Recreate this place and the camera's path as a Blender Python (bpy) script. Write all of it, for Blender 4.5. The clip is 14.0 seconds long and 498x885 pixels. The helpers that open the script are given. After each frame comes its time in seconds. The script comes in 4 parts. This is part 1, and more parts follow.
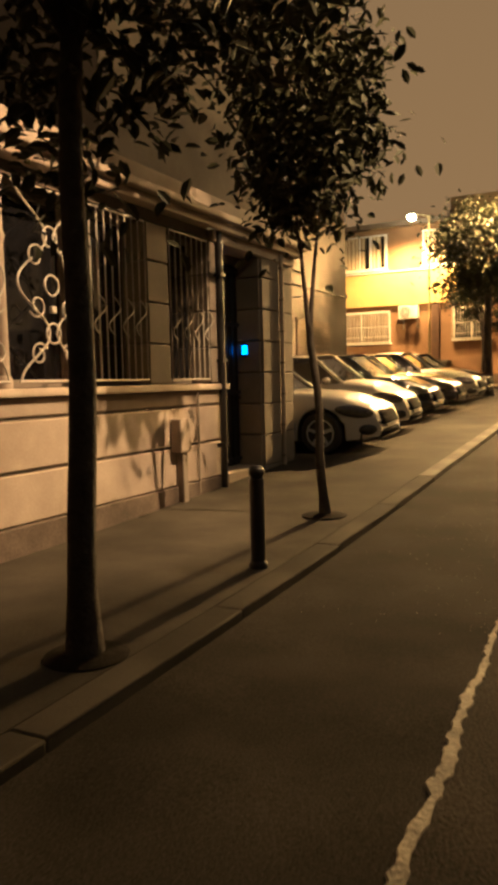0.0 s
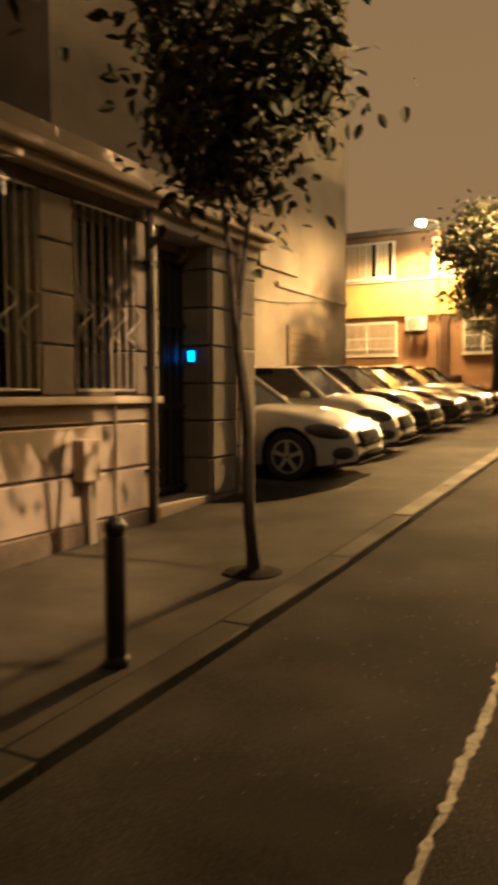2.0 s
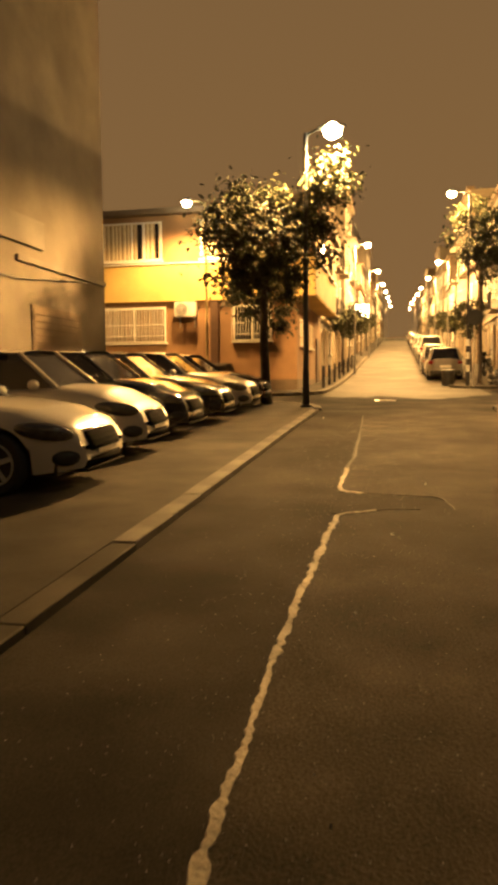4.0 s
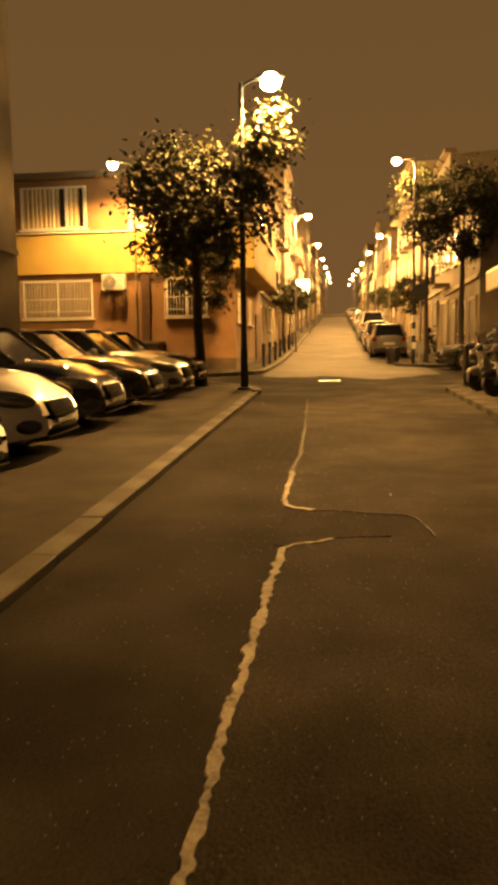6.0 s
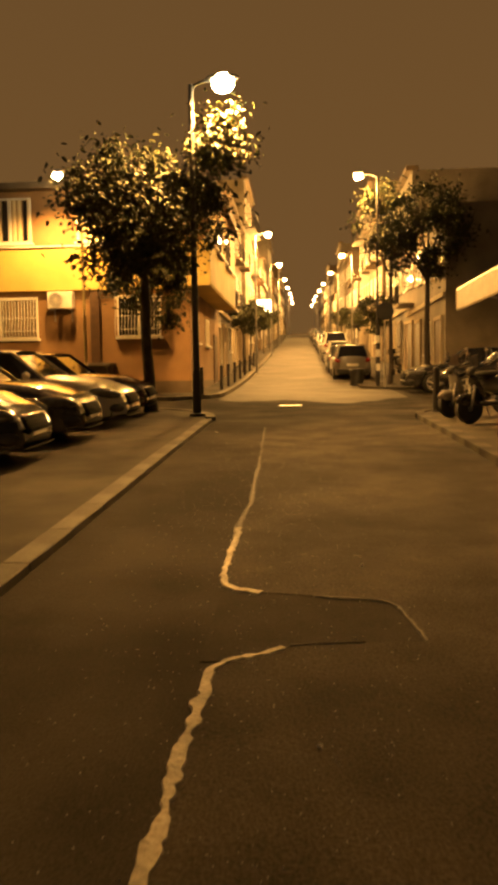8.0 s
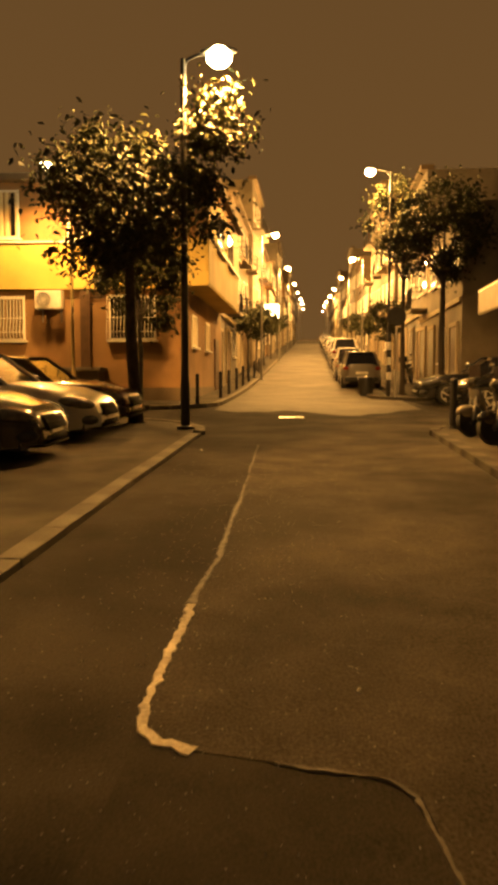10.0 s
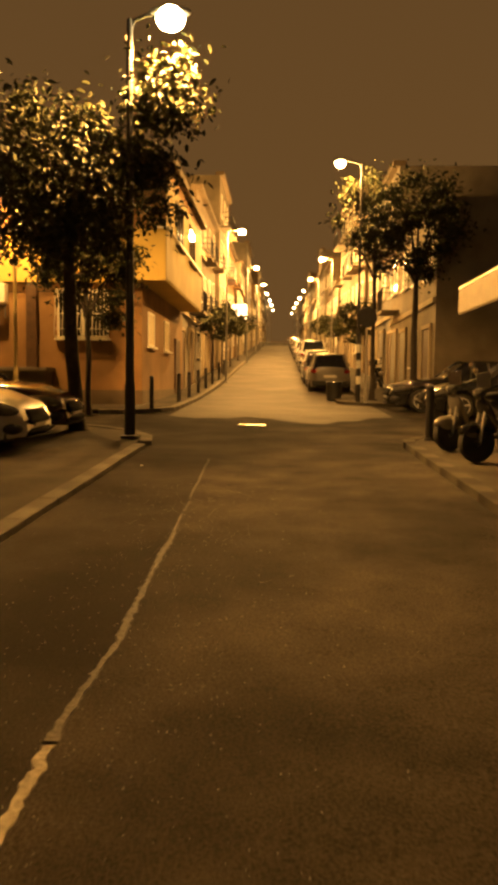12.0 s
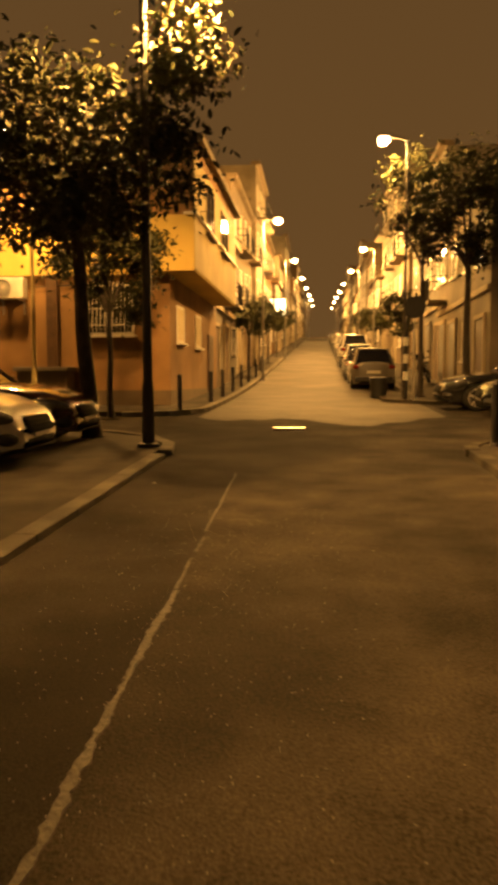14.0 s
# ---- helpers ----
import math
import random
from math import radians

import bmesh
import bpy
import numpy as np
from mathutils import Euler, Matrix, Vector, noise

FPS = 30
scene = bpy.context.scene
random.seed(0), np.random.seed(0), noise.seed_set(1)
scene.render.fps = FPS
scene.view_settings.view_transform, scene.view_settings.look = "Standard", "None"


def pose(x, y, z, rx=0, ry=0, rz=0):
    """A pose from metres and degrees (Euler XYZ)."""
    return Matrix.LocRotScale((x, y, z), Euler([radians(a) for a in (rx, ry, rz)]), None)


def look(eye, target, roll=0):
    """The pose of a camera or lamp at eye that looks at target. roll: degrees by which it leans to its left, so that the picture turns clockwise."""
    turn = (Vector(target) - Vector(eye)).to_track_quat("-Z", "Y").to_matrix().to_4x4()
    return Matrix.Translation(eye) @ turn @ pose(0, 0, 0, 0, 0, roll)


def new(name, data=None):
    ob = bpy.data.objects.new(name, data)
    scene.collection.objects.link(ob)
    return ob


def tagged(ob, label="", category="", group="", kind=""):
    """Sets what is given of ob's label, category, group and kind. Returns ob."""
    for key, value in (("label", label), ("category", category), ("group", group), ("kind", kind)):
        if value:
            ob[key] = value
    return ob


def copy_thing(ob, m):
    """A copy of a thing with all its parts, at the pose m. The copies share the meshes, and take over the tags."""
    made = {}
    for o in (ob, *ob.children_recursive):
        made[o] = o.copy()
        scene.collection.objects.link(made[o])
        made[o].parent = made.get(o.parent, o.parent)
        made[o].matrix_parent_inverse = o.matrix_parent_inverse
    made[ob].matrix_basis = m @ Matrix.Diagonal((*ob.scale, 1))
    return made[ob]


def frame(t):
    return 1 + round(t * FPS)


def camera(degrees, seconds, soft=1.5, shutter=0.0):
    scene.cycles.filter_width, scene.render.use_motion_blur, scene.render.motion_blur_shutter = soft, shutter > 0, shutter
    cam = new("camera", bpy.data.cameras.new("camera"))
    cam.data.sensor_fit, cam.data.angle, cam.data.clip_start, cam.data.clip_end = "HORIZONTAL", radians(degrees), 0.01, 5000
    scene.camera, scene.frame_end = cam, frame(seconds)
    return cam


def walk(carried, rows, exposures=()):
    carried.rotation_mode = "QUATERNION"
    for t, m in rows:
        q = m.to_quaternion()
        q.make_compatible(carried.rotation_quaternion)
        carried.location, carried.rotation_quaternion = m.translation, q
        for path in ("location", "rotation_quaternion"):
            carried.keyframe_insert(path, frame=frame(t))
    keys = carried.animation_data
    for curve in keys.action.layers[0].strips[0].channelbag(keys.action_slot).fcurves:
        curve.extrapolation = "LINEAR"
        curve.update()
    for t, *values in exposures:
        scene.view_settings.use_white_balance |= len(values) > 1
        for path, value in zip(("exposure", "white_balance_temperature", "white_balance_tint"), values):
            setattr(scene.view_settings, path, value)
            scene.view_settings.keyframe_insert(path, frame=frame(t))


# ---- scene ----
cam = camera(37.1, 14.0, soft=4.4, shutter=0.5)
METRES, EYE, TILT, LEAN, TURN = 12.15, 1.35, 0.0, 0.0, 26.6
ROWS = [
    (0.0, 0.0, 0.0, 0.0, -0.11, -4.63, 1.4),
    (0.5, 0.0154, 0.0355, 0.0005, 3.5, -4.16, 1.33),
    (1.0, 0.036, 0.0722, 0.0009, 9.86, -3.7, 1.27),
    (1.5, 0.0521, 0.1056, -0.0007, 7.64, -3.9, 0.67),
    (2.0, 0.0651, 0.1379, 0.0011, 1.18, -3.76, 0.22),
    (2.5, 0.0868, 0.175, 0.0015, -4.5, -3.57, -0.17),
    (3.0, 0.1033, 0.2109, -0.001, -10.57, -3.63, -0.89),
    (5.5, 0.1732, 0.3812, 0.0059, -17.95, -6.23, 0.94),
    (6.0, 0.1859, 0.4146, 0.0067, -19.88, -6.48, 0.68),
    (6.5, 0.1992, 0.4424, 0.0066, -20.92, -6.67, 1.02),
    (7.0, 0.2154, 0.4685, 0.011, -21.41, -6.78, 0.88),
    (7.5, 0.2299, 0.4974, 0.0139, -22.26, -5.79, 0.7),
    (8.0, 0.2473, 0.5252, 0.0124, -22.64, -4.96, 0.83),
    (10.5, 0.3434, 0.675, 0.0206, -21.83, -4.56, -0.19),
    (11.0, 0.3617, 0.7004, 0.0212, -22.09, -4.56, -0.21),
    (11.5, 0.3788, 0.7265, 0.0219, -22.74, -4.53, -0.5),
    (12.0, 0.3953, 0.7591, 0.0238, -24.17, -4.43, -0.69),
    (12.5, 0.4142, 0.7884, 0.0234, -23.97, -4.32, -0.32),
    (13.0, 0.4295, 0.8154, 0.0231, -23.74, -4.25, -0.44),
    (13.5, 0.4419, 0.8495, 0.0262, -24.14, -4.21, -0.61),
    (14.0, 0.4578, 0.8831, 0.0272, -21.09, -4.71, 0.09),
]
walk(cam, [(t, pose(0, 0, EYE, TILT, LEAN, TURN) @ pose(METRES * x, METRES * y, METRES * z, 90 + pitch, roll, yaw)) for t, x, y, z, yaw, pitch, roll in ROWS],
     ((0.0, 1.8, 4850, 11), (2.0, 1.85, 4850, 10), (3.2, 1.6, 5250, 10), (5.3, 0.9, 6250, 13), (8.0, 0.7, 6700, 13), (11.0, 0.5, 6950, 14), (14.0, 0.4, 6950, 14)))


# ---- light ----
def sky():
    w = bpy.data.worlds.new("night_sky")
    w.use_nodes = True
    nt = w.node_tree
    tc = nt.nodes.new("ShaderNodeTexCoord")
    xyz = nt.nodes.new("ShaderNodeSeparateXYZ")
    ramp = nt.nodes.new("ShaderNodeValToRGB")
    nt.links.new(tc.outputs["Generated"], xyz.inputs[0])
    nt.links.new(xyz.outputs["Z"], ramp.inputs[0])
    # the town's glow in the haze, strongest low over the roofs
    e = ramp.color_ramp.elements
    e[0].position, e[0].color = 0.0, (.060, .0300, .0088, 1)
    e[1].position, e[1].color = 0.80, (.010, .0060, .0036, 1)
    mid = e.new(.46)
    mid.color = (.050, .0255, .0080, 1)
    nt.links.new(ramp.outputs[0], nt.nodes["Background"].inputs[0])
    nt.nodes["Background"].inputs[1].default_value = 1.75
    scene.world = w


sky()
SODIUM = (1.0, 0.50, 0.115)


def lamp_light(x, y, z, watts, size=0.16, cutoff=0):
    d = bpy.data.lights.new("street_light", "SPOT" if cutoff else "POINT")
    if cutoff:
        d.spot_size, d.spot_blend = radians(cutoff), 0.5
    d.energy, d.color, d.shadow_soft_size = watts, SODIUM, size
    ob = new("street_light", d)
    ob.location = (x, y, z)
    return ob


# ---- ground profile ----
PY = (-60, 0, 5, 7.5, 9.5, 13.5, 16, 18.3, 25, 30, 35, 40, 46, 160, 190, 230, 700)
PZ = (-.80, -.12, -.05, .03, .12, .28, .38, .47, .70, .92, 1.08, 1.32, 1.68, 10.2, 11.9, 12.2, 12.3)


def gz(y):
    return float(np.mean([np.interp(y + k, PY, PZ) for k in (-1, -.5, 0, .5, 1)]))


def slope(y):
    return math.degrees(math.atan((gz(y + 1) - gz(y - 1)) / 2))


def on_ground(x, y, yaw=0, up=0.0):
    return pose(x, y, gz(y) + up, slope(y)) @ pose(0, 0, 0, 0, 0, yaw)


# ---- materials ----
def mat(name, a, b=None, scale=6.0, rough=0.7, metal=0.0, bump=0.0, fine=60.0, vary=0.0, spec=0.5, coat=0.0, stain=0.0, grit=0.5):
    m = bpy.data.materials.new(name)
    m.use_nodes = True
    nt = m.node_tree
    p = nt.nodes["Principled BSDF"]
    p.inputs["Roughness"].default_value, p.inputs["Metallic"].default_value = rough, metal
    p.inputs["Specular IOR Level"].default_value = spec
    p.inputs["Coat Weight"].default_value = coat
    p.inputs["Coat Roughness"].default_value = 0.05
    if b is None:
        b = tuple(v * 0.8 for v in a)
    tc = nt.nodes.new("ShaderNodeTexCoord")
    n1 = nt.nodes.new("ShaderNodeTexNoise")
    n1.inputs["Scale"].default_value, n1.inputs["Detail"].default_value = scale, 6
    n2 = nt.nodes.new("ShaderNodeTexNoise")
    n2.inputs["Scale"].default_value, n2.inputs["Detail"].default_value = fine, 3
    nt.links.new(tc.outputs["Object"], n1.inputs["Vector"])
    nt.links.new(tc.outputs["Object"], n2.inputs["Vector"])
    mixf = nt.nodes.new("ShaderNodeMath")
    mixf.operation = "MULTIPLY_ADD"
    nt.links.new(n2.outputs["Fac"], mixf.inputs[0])
    mixf.inputs[1].default_value = grit
    nt.links.new(n1.outputs["Fac"], mixf.inputs[2])
    ramp = nt.nodes.new("ShaderNodeValToRGB")
    ramp.color_ramp.elements[0].position, ramp.color_ramp.elements[1].position = 0.5, 1.0
    ramp.color_ramp.elements[0].color, ramp.color_ramp.elements[1].color = (*b, 1), (*a, 1)
    level = nt.nodes.new("ShaderNodeMath")
    level.operation = "MULTIPLY"
    level.inputs[1].default_value = .75 / (.5 + .5 * grit)
    nt.links.new(mixf.outputs[0], level.inputs[0])
    nt.links.new(level.outputs[0], ramp.inputs[0])
    out = ramp.outputs[0]
    if stain:
        n3 = nt.nodes.new("ShaderNodeTexNoise")
        n3.inputs["Scale"].default_value, n3.inputs["Detail"].default_value = 0.55, 5
        nt.links.new(tc.outputs["Object"], n3.inputs["Vector"])
        r3 = nt.nodes.new("ShaderNodeMapRange")
        r3.inputs[1].default_value, r3.inputs[2].default_value = 0.38, 0.62
        r3.inputs[3].default_value, r3.inputs[4].default_value = 1 - stain, 1.0
        nt.links.new(n3.outputs["Fac"], r3.inputs[0])
        mul = nt.nodes.new("ShaderNodeMix")
        mul.data_type, mul.blend_type = "RGBA", "MULTIPLY"
        mul.inputs[0].default_value = 1
        nt.links.new(out, mul.inputs[6])
        nt.links.new(r3.outputs[0], mul.inputs[7])
        out = mul.outputs[2]
    if vary:
        oi = nt.nodes.new("ShaderNodeObjectInfo")
        r4 = nt.nodes.new("ShaderNodeMapRange")
        r4.inputs[3].default_value, r4.inputs[4].default_value = 1 - vary, 1 + vary * 0.4
        nt.links.new(oi.outputs["Random"], r4.inputs[0])
        mul = nt.nodes.new("ShaderNodeMix")
        mul.data_type, mul.blend_type = "RGBA", "MULTIPLY"
        mul.inputs[0].default_value = 1
        nt.links.new(out, mul.inputs[6])
        nt.links.new(r4.outputs[0], mul.inputs[7])
        out = mul.outputs[2]
    nt.links.new(out, p.inputs["Base Color"])
    if bump:
        bn = nt.nodes.new("ShaderNodeBump")
        bn.inputs["Strength"].default_value, bn.inputs["Distance"].default_value = bump, 0.02
        nt.links.new(mixf.outputs[0], bn.inputs["Height"])
        nt.links.new(bn.outputs[0], p.inputs["Normal"])
    return m


def glow(name, color, strength):
    m = bpy.data.materials.new(name)
    m.use_nodes = True
    p = m.node_tree.nodes["Principled BSDF"]
    p.inputs["Base Color"].default_value = (*color, 1)
    p.inputs["Emission Color"].default_value = (*color, 1)
    p.inputs["Emission Strength"].default_value = strength
    return m


ASPHALT = mat("asphalt", (.076, .066, .054), (.020, .0175, .0145), 1.1, .95, bump=.14, fine=95, stain=.5, spec=.04, grit=1.6)
ASPHALT_OLD = mat("worn_asphalt", (.088, .073, .055), (.020, .017, .0135), 2.2, .92, bump=.28, fine=70, stain=.5, spec=.06, grit=2.0)
# older pale asphalt, with the stronger lamplight uphill added to its colour
ASPHALT_PALE = mat("pale_asphalt", (.112, .097, .076), (.050, .043, .034), 0.9, .8, bump=.12, fine=60, stain=.45, spec=.15, grit=1.2)
GRIT = mat("grit", (.34, .30, .23), (.14, .12, .095), 9, .5, spec=.5)
TRENCH = mat("trench_asphalt", (.058, .050, .041), (.017, .015, .012), 3.0, .95, bump=.10, fine=90, stain=.3, spec=.04, grit=1.4)
PAVING = mat("concrete_paving", (.088, .077, .060), (.042, .037, .029), 1.5, .92, bump=.12, fine=90, stain=.4, spec=.08)
KERB = mat("kerb_stone", (.18, .162, .132), (.10, .09, .073), 3, .85, bump=.3, fine=50, vary=.06, stain=.3, spec=.12)
CEMENT = mat("cement_strip", (.60, .52, .38), (.22, .19, .14), 5, .8, bump=.8, fine=40, stain=.5)
CEMENT_OLD = mat("old_cement_strip", (.12, .103, .080), (.042, .036, .028), 6, .85, bump=.6, fine=30, stain=.5, grit=1.0)
PLASTER = mat("peach_stone", (.52, .44, .35), (.38, .31, .24), 2.2, .85, bump=.15, fine=50, vary=.12, stain=.2)
# the peach stone darkened, with the shade round the gate in its colour
PLASTER_DK = mat("shaded_peach_stone", (.34, .29, .23), (.23, .195, .155), 2.5, .85, bump=.2, fine=50, vary=.2, stain=.25)
PLINTH = mat("stained_plinth", (.26, .20, .15), (.10, .078, .06), 2.2, .9, bump=.3, fine=40, vary=.1, stain=.5)
JOINT = mat("mortar", (.16, .13, .10), (.09, .075, .06), 5, .9)
CONCRETE = mat("stained_render", (.20, .17, .13), (.12, .102, .078), .8, .9, bump=.1, fine=30, stain=.3)
ORANGE = mat("orange_render", (.29, .165, .070), (.20, .112, .047), 1.2, .85, bump=.15, fine=40, stain=.25)
YELLOW = mat("yellow_render", (.58, .42, .12), (.50, .35, .09), 1.2, .8, bump=.1, fine=40, stain=.15)
OLIVE = mat("ochre_render", (.46, .36, .16), (.34, .26, .11), 1.2, .85, bump=.1, fine=40, stain=.2)
CREAM = mat("cream_render", (.42, .35, .24), (.32, .26, .18), 1.5, .85, bump=.1, fine=40, stain=.25)
# the cream render darkened, so that house fronts look dimly lit
DIM = mat("dim_cream_render", (.24, .20, .14), (.16, .13, .09), 1.5, .85, bump=.1, fine=40, stain=.35)
BROWN = mat("brown_render", (.16, .118, .075), (.11, .08, .05), 1.5, .85, bump=.1, fine=40, stain=.25)
GREYW = mat("grey_render", (.19, .165, .135), (.13, .115, .092), 1.5, .85, bump=.1, fine=40, stain=.25)
# render darkened to stand for walls and rooms that no lamp reaches
DARKWALL = mat("unlit_render", (.07, .06, .05), (.045, .04, .034), 1.5, .85, bump=.1, stain=.3)
WHITE = mat("white_paint", (.72, .69, .62), (.60, .57, .5), 8, .5)
IRON_W = mat("pale_iron", (.60, .56, .49), (.44, .41, .36), 12, .45, .1)
IRON = mat("black_iron", (.022, .021, .022), (.014, .013, .014), 12, .45, .2)
STEEL = mat("galvanised_steel", (.42, .41, .39), (.32, .31, .3), 8, .42, .7)
POLE = mat("dull_steel_pole", (.17, .165, .155), (.11, .105, .10), 8, .6, .2)
GLASS = mat("dark_glass", (.012, .012, .014), (.009, .009, .011), 2, .06, spec=.8)
CURTAIN = mat("curtain", (.62, .52, .32), (.5, .4, .24), 5, .9)
NET = mat("net_curtain", (.13, .095, .05), (.08, .06, .032), 5, .9)
BARK = mat("bark", (.058, .046, .035), (.024, .019, .015), 9, .9, bump=.9, fine=40)
LEAF = mat("leaf", (.042, .043, .016), (.020, .024, .009), 1.3, .65, fine=5, spec=.3)
SOIL = mat("soil", (.018, .0135, .010), (.009, .007, .0055), 14, .95, bump=.5, spec=.05)
RUBBER = mat("tyre_rubber", (.018, .018, .018), (.012, .012, .012), 20, .75)
ALLOY = mat("alloy_rim", (.55, .54, .52), (.45, .44, .43), 20, .35, .35)
CHROME = mat("chrome", (.75, .74, .72), (.7, .69, .67), 20, .12, 1)
BLACKP = mat("black_plastic", (.02, .02, .02), (.013, .013, .013), 20, .5)
GRILLE = mat("grille_black", (.014, .014, .014), (.008, .008, .008), 30, .95, spec=.03)
LENS = mat("headlight_lens", (.10, .10, .10), (.05, .05, .05), 14, .08, .3, coat=1)
REDLENS = mat("red_lens", (.22, .012, .01), (.16, .01, .01), 14, .12, coat=1)
PLATE = mat("number_plate", (.34, .33, .30), (.28, .27, .25), 8, .5)
P_WHITE = mat("white_car_paint", (.43, .41, .37), (.385, .365, .33), 3, .38, coat=.8)
P_BLUE = mat("dark_blue_car_paint", (.014, .016, .024), (.010, .012, .018), 3, .16, coat=1)
P_GREY = mat("dark_grey_car_paint", (.038, .035, .030), (.028, .026, .022), 3, .18, .1, coat=1)
P_RED = mat("dark_red_car_paint", (.045, .014, .011), (.03, .010, .008), 3, .18, coat=1)
P_SILVER = mat("silver_car_paint", (.22, .205, .185), (.18, .17, .155), 3, .3, .4, coat=1)
P_BLACK = mat("black_car_paint", (.012, .012, .012), (.009, .009, .009), 3, .16, coat=1)
WOODD = mat("dark_wood_door", (.09, .05, .028), (.05, .028, .016), 6, .5, bump=.2)
TARP = mat("awning_cloth", (.14, .12, .09), (.10, .085, .065), 6, .8)
BULB = glow("sodium_glow", (1.0, .74, .34), 60)
SHOPGLOW = glow("shop_glow", (1.0, .78, .42), 9)
BLUE = glow("blue_display", (.02, .28, 1.0), 2.2)
BLUEDIM = glow("dim_blue_display", (.05, .04, .5), .25)


# ---- mesh helpers ----
def box(bm, x0, x1, y0, y1, z0, z1, bevel=0.0):
    m = Matrix.LocRotScale(((x0 + x1) / 2, (y0 + y1) / 2, (z0 + z1) / 2), None, (abs(x1 - x0), abs(y1 - y0), abs(z1 - z0)))
    r = bmesh.ops.create_cube(bm, size=1, matrix=m)
    if bevel:
        es = list({e for v in r["verts"] for e in v.link_edges})
        bmesh.ops.bevel(bm, geom=es, offset=bevel, segments=2, affect="EDGES", profile=.5)


def boxes(*bs, bevel=0.0):
    bm = bmesh.new()
    for b in bs:
        box(bm, *b, bevel=bevel)
    return bm


def tube(bm, pts, radii, seg=8, closed=False):
    pts = [Vector(p) for p in pts]
    if not isinstance(radii, (list, tuple)):
        radii = [radii] * len(pts)
    rings = []
    n = len(pts)
    for i, p in enumerate(pts):
        a, b = (pts[i - 1], pts[(i + 1) % n]) if closed else (pts[max(i - 1, 0)], pts[min(i + 1, n - 1)])
        d = (b - a).normalized()
        u = d.cross(Vector((0.31, 0.22, 0.93)))
        if u.length < .2:
            u = d.cross(Vector((1, 0, 0)))
        u.normalize()
        w = d.cross(u)
        rings.append([bm.verts.new(p + radii[i] * (math.cos(k * math.tau / seg) * u + math.sin(k * math.tau / seg) * w)) for k in range(seg)])
    for i in range(n if closed else n - 1):
        r0, r1 = rings[i], rings[(i + 1) % n]
        for k in range(seg):
            bm.faces.new((r0[k], r0[(k + 1) % seg], r1[(k + 1) % seg], r1[k]))
    if not closed:
        bm.faces.new(rings[0][::-1])
        bm.faces.new(rings[-1])


def tubes(*ts, seg=8):
    bm = bmesh.new()
    for p, r in ts:
        tube(bm, p, r, seg)
    return bm


def ball(bm, x, y, z, sx, sy, sz, sub=2, turn=None):
    m = Matrix.Translation((x, y, z)) @ (turn or Matrix()) @ Matrix.Diagonal((sx, sy, sz, 1))
    bmesh.ops.create_icosphere(bm, subdivisions=sub, radius=1, matrix=m)


def lathe(bm, prof, seg=20, m=None):
    m = m or Matrix()
    rings = [[bm.verts.new(m @ Vector((r * math.cos(k * math.tau / seg), r * math.sin(k * math.tau / seg), z))) for k in range(seg)] for r, z in prof]
    for a, b in zip(rings, rings[1:]):
        for k in range(seg):
            bm.faces.new((a[k], a[(k + 1) % seg], b[(k + 1) % seg], b[k]))
    bm.faces.new(rings[0][::-1])
    bm.faces.new(rings[-1])


def mesh(name, bm, material, smooth=None):
    bmesh.ops.recalc_face_normals(bm, faces=bm.faces)
    me = bpy.data.meshes.new(name)
    if smooth:
        for f in bm.faces:
            f.smooth = True
        for e in bm.edges:
            if len(e.link_faces) == 2:
                turn = e.calc_face_angle(0)
                a, b = (f.calc_area() for f in e.link_faces)
                if turn > radians(smooth) or (turn > .35 and max(a, b) > 6 * min(a, b)):
                    e.smooth = False
    bm.to_mesh(me)
    bm.free()
    me.materials.append(material)
    return me


def part(name, bm, material, parent, label="", smooth=50, at=None):
    ob = new(name, bm if isinstance(bm, bpy.types.Mesh) else mesh(name, bm, material, smooth))
    ob.parent = parent
    if at is not None:
        ob.matrix_basis = at
    return tagged(ob, label)


def thing(name, label, category, m=None, group="", kind=""):
    ob = tagged(new(name), label, category, group, kind)
    if m is not None:
        ob.matrix_basis = m
    return ob


def solid(name, bm, material, label, category, kind="structure", smooth=None):
    return tagged(new(name, mesh(name, bm, material, smooth)), label, category, "", kind)


# ---- ground, road, pavements ----
def strip(bm, ys, left, right, up, under=0.12):
    """A slab that follows the ground between two edges."""
    rows = []
    for y in ys:
        l, r, z = left(y), right(y), gz(y) + up
        rows.append([bm.verts.new(p) for p in ((l, y, z - under), (l, y, z), (r, y, z), (r, y, z - under))])
    for a, b in zip(rows, rows[1:]):
        for k in range(3):
            bm.faces.new((a[k], a[k + 1], b[k + 1], b[k]))
    bm.faces.new(rows[0])
    bm.faces.new(rows[-1][::-1])


def span(a, b, step):
    n = max(1, round((b - a) / step))
    return [a + (b - a) * i / n for i in range(n + 1)]


def ground():
    bm = bmesh.new()
    ys = [-60, -40, -20] + span(-10, 60, .5) + span(64, 170, 6) + [200, 300, 450, 700]
    xs = [-400, -60, -14, -6, -2, 2, 6, 14, 60, 400]
    rows = [[bm.verts.new((x, y, gz(y))) for x in xs] for y in ys]
    for a, b in zip(rows, rows[1:]):
        for k in range(len(xs) - 1):
            bm.faces.new((a[k], a[k + 1], b[k + 1], b[k]))
    solid("road", bm, ASPHALT, "dark asphalt street climbing a hill under sodium light", "road", smooth=40)


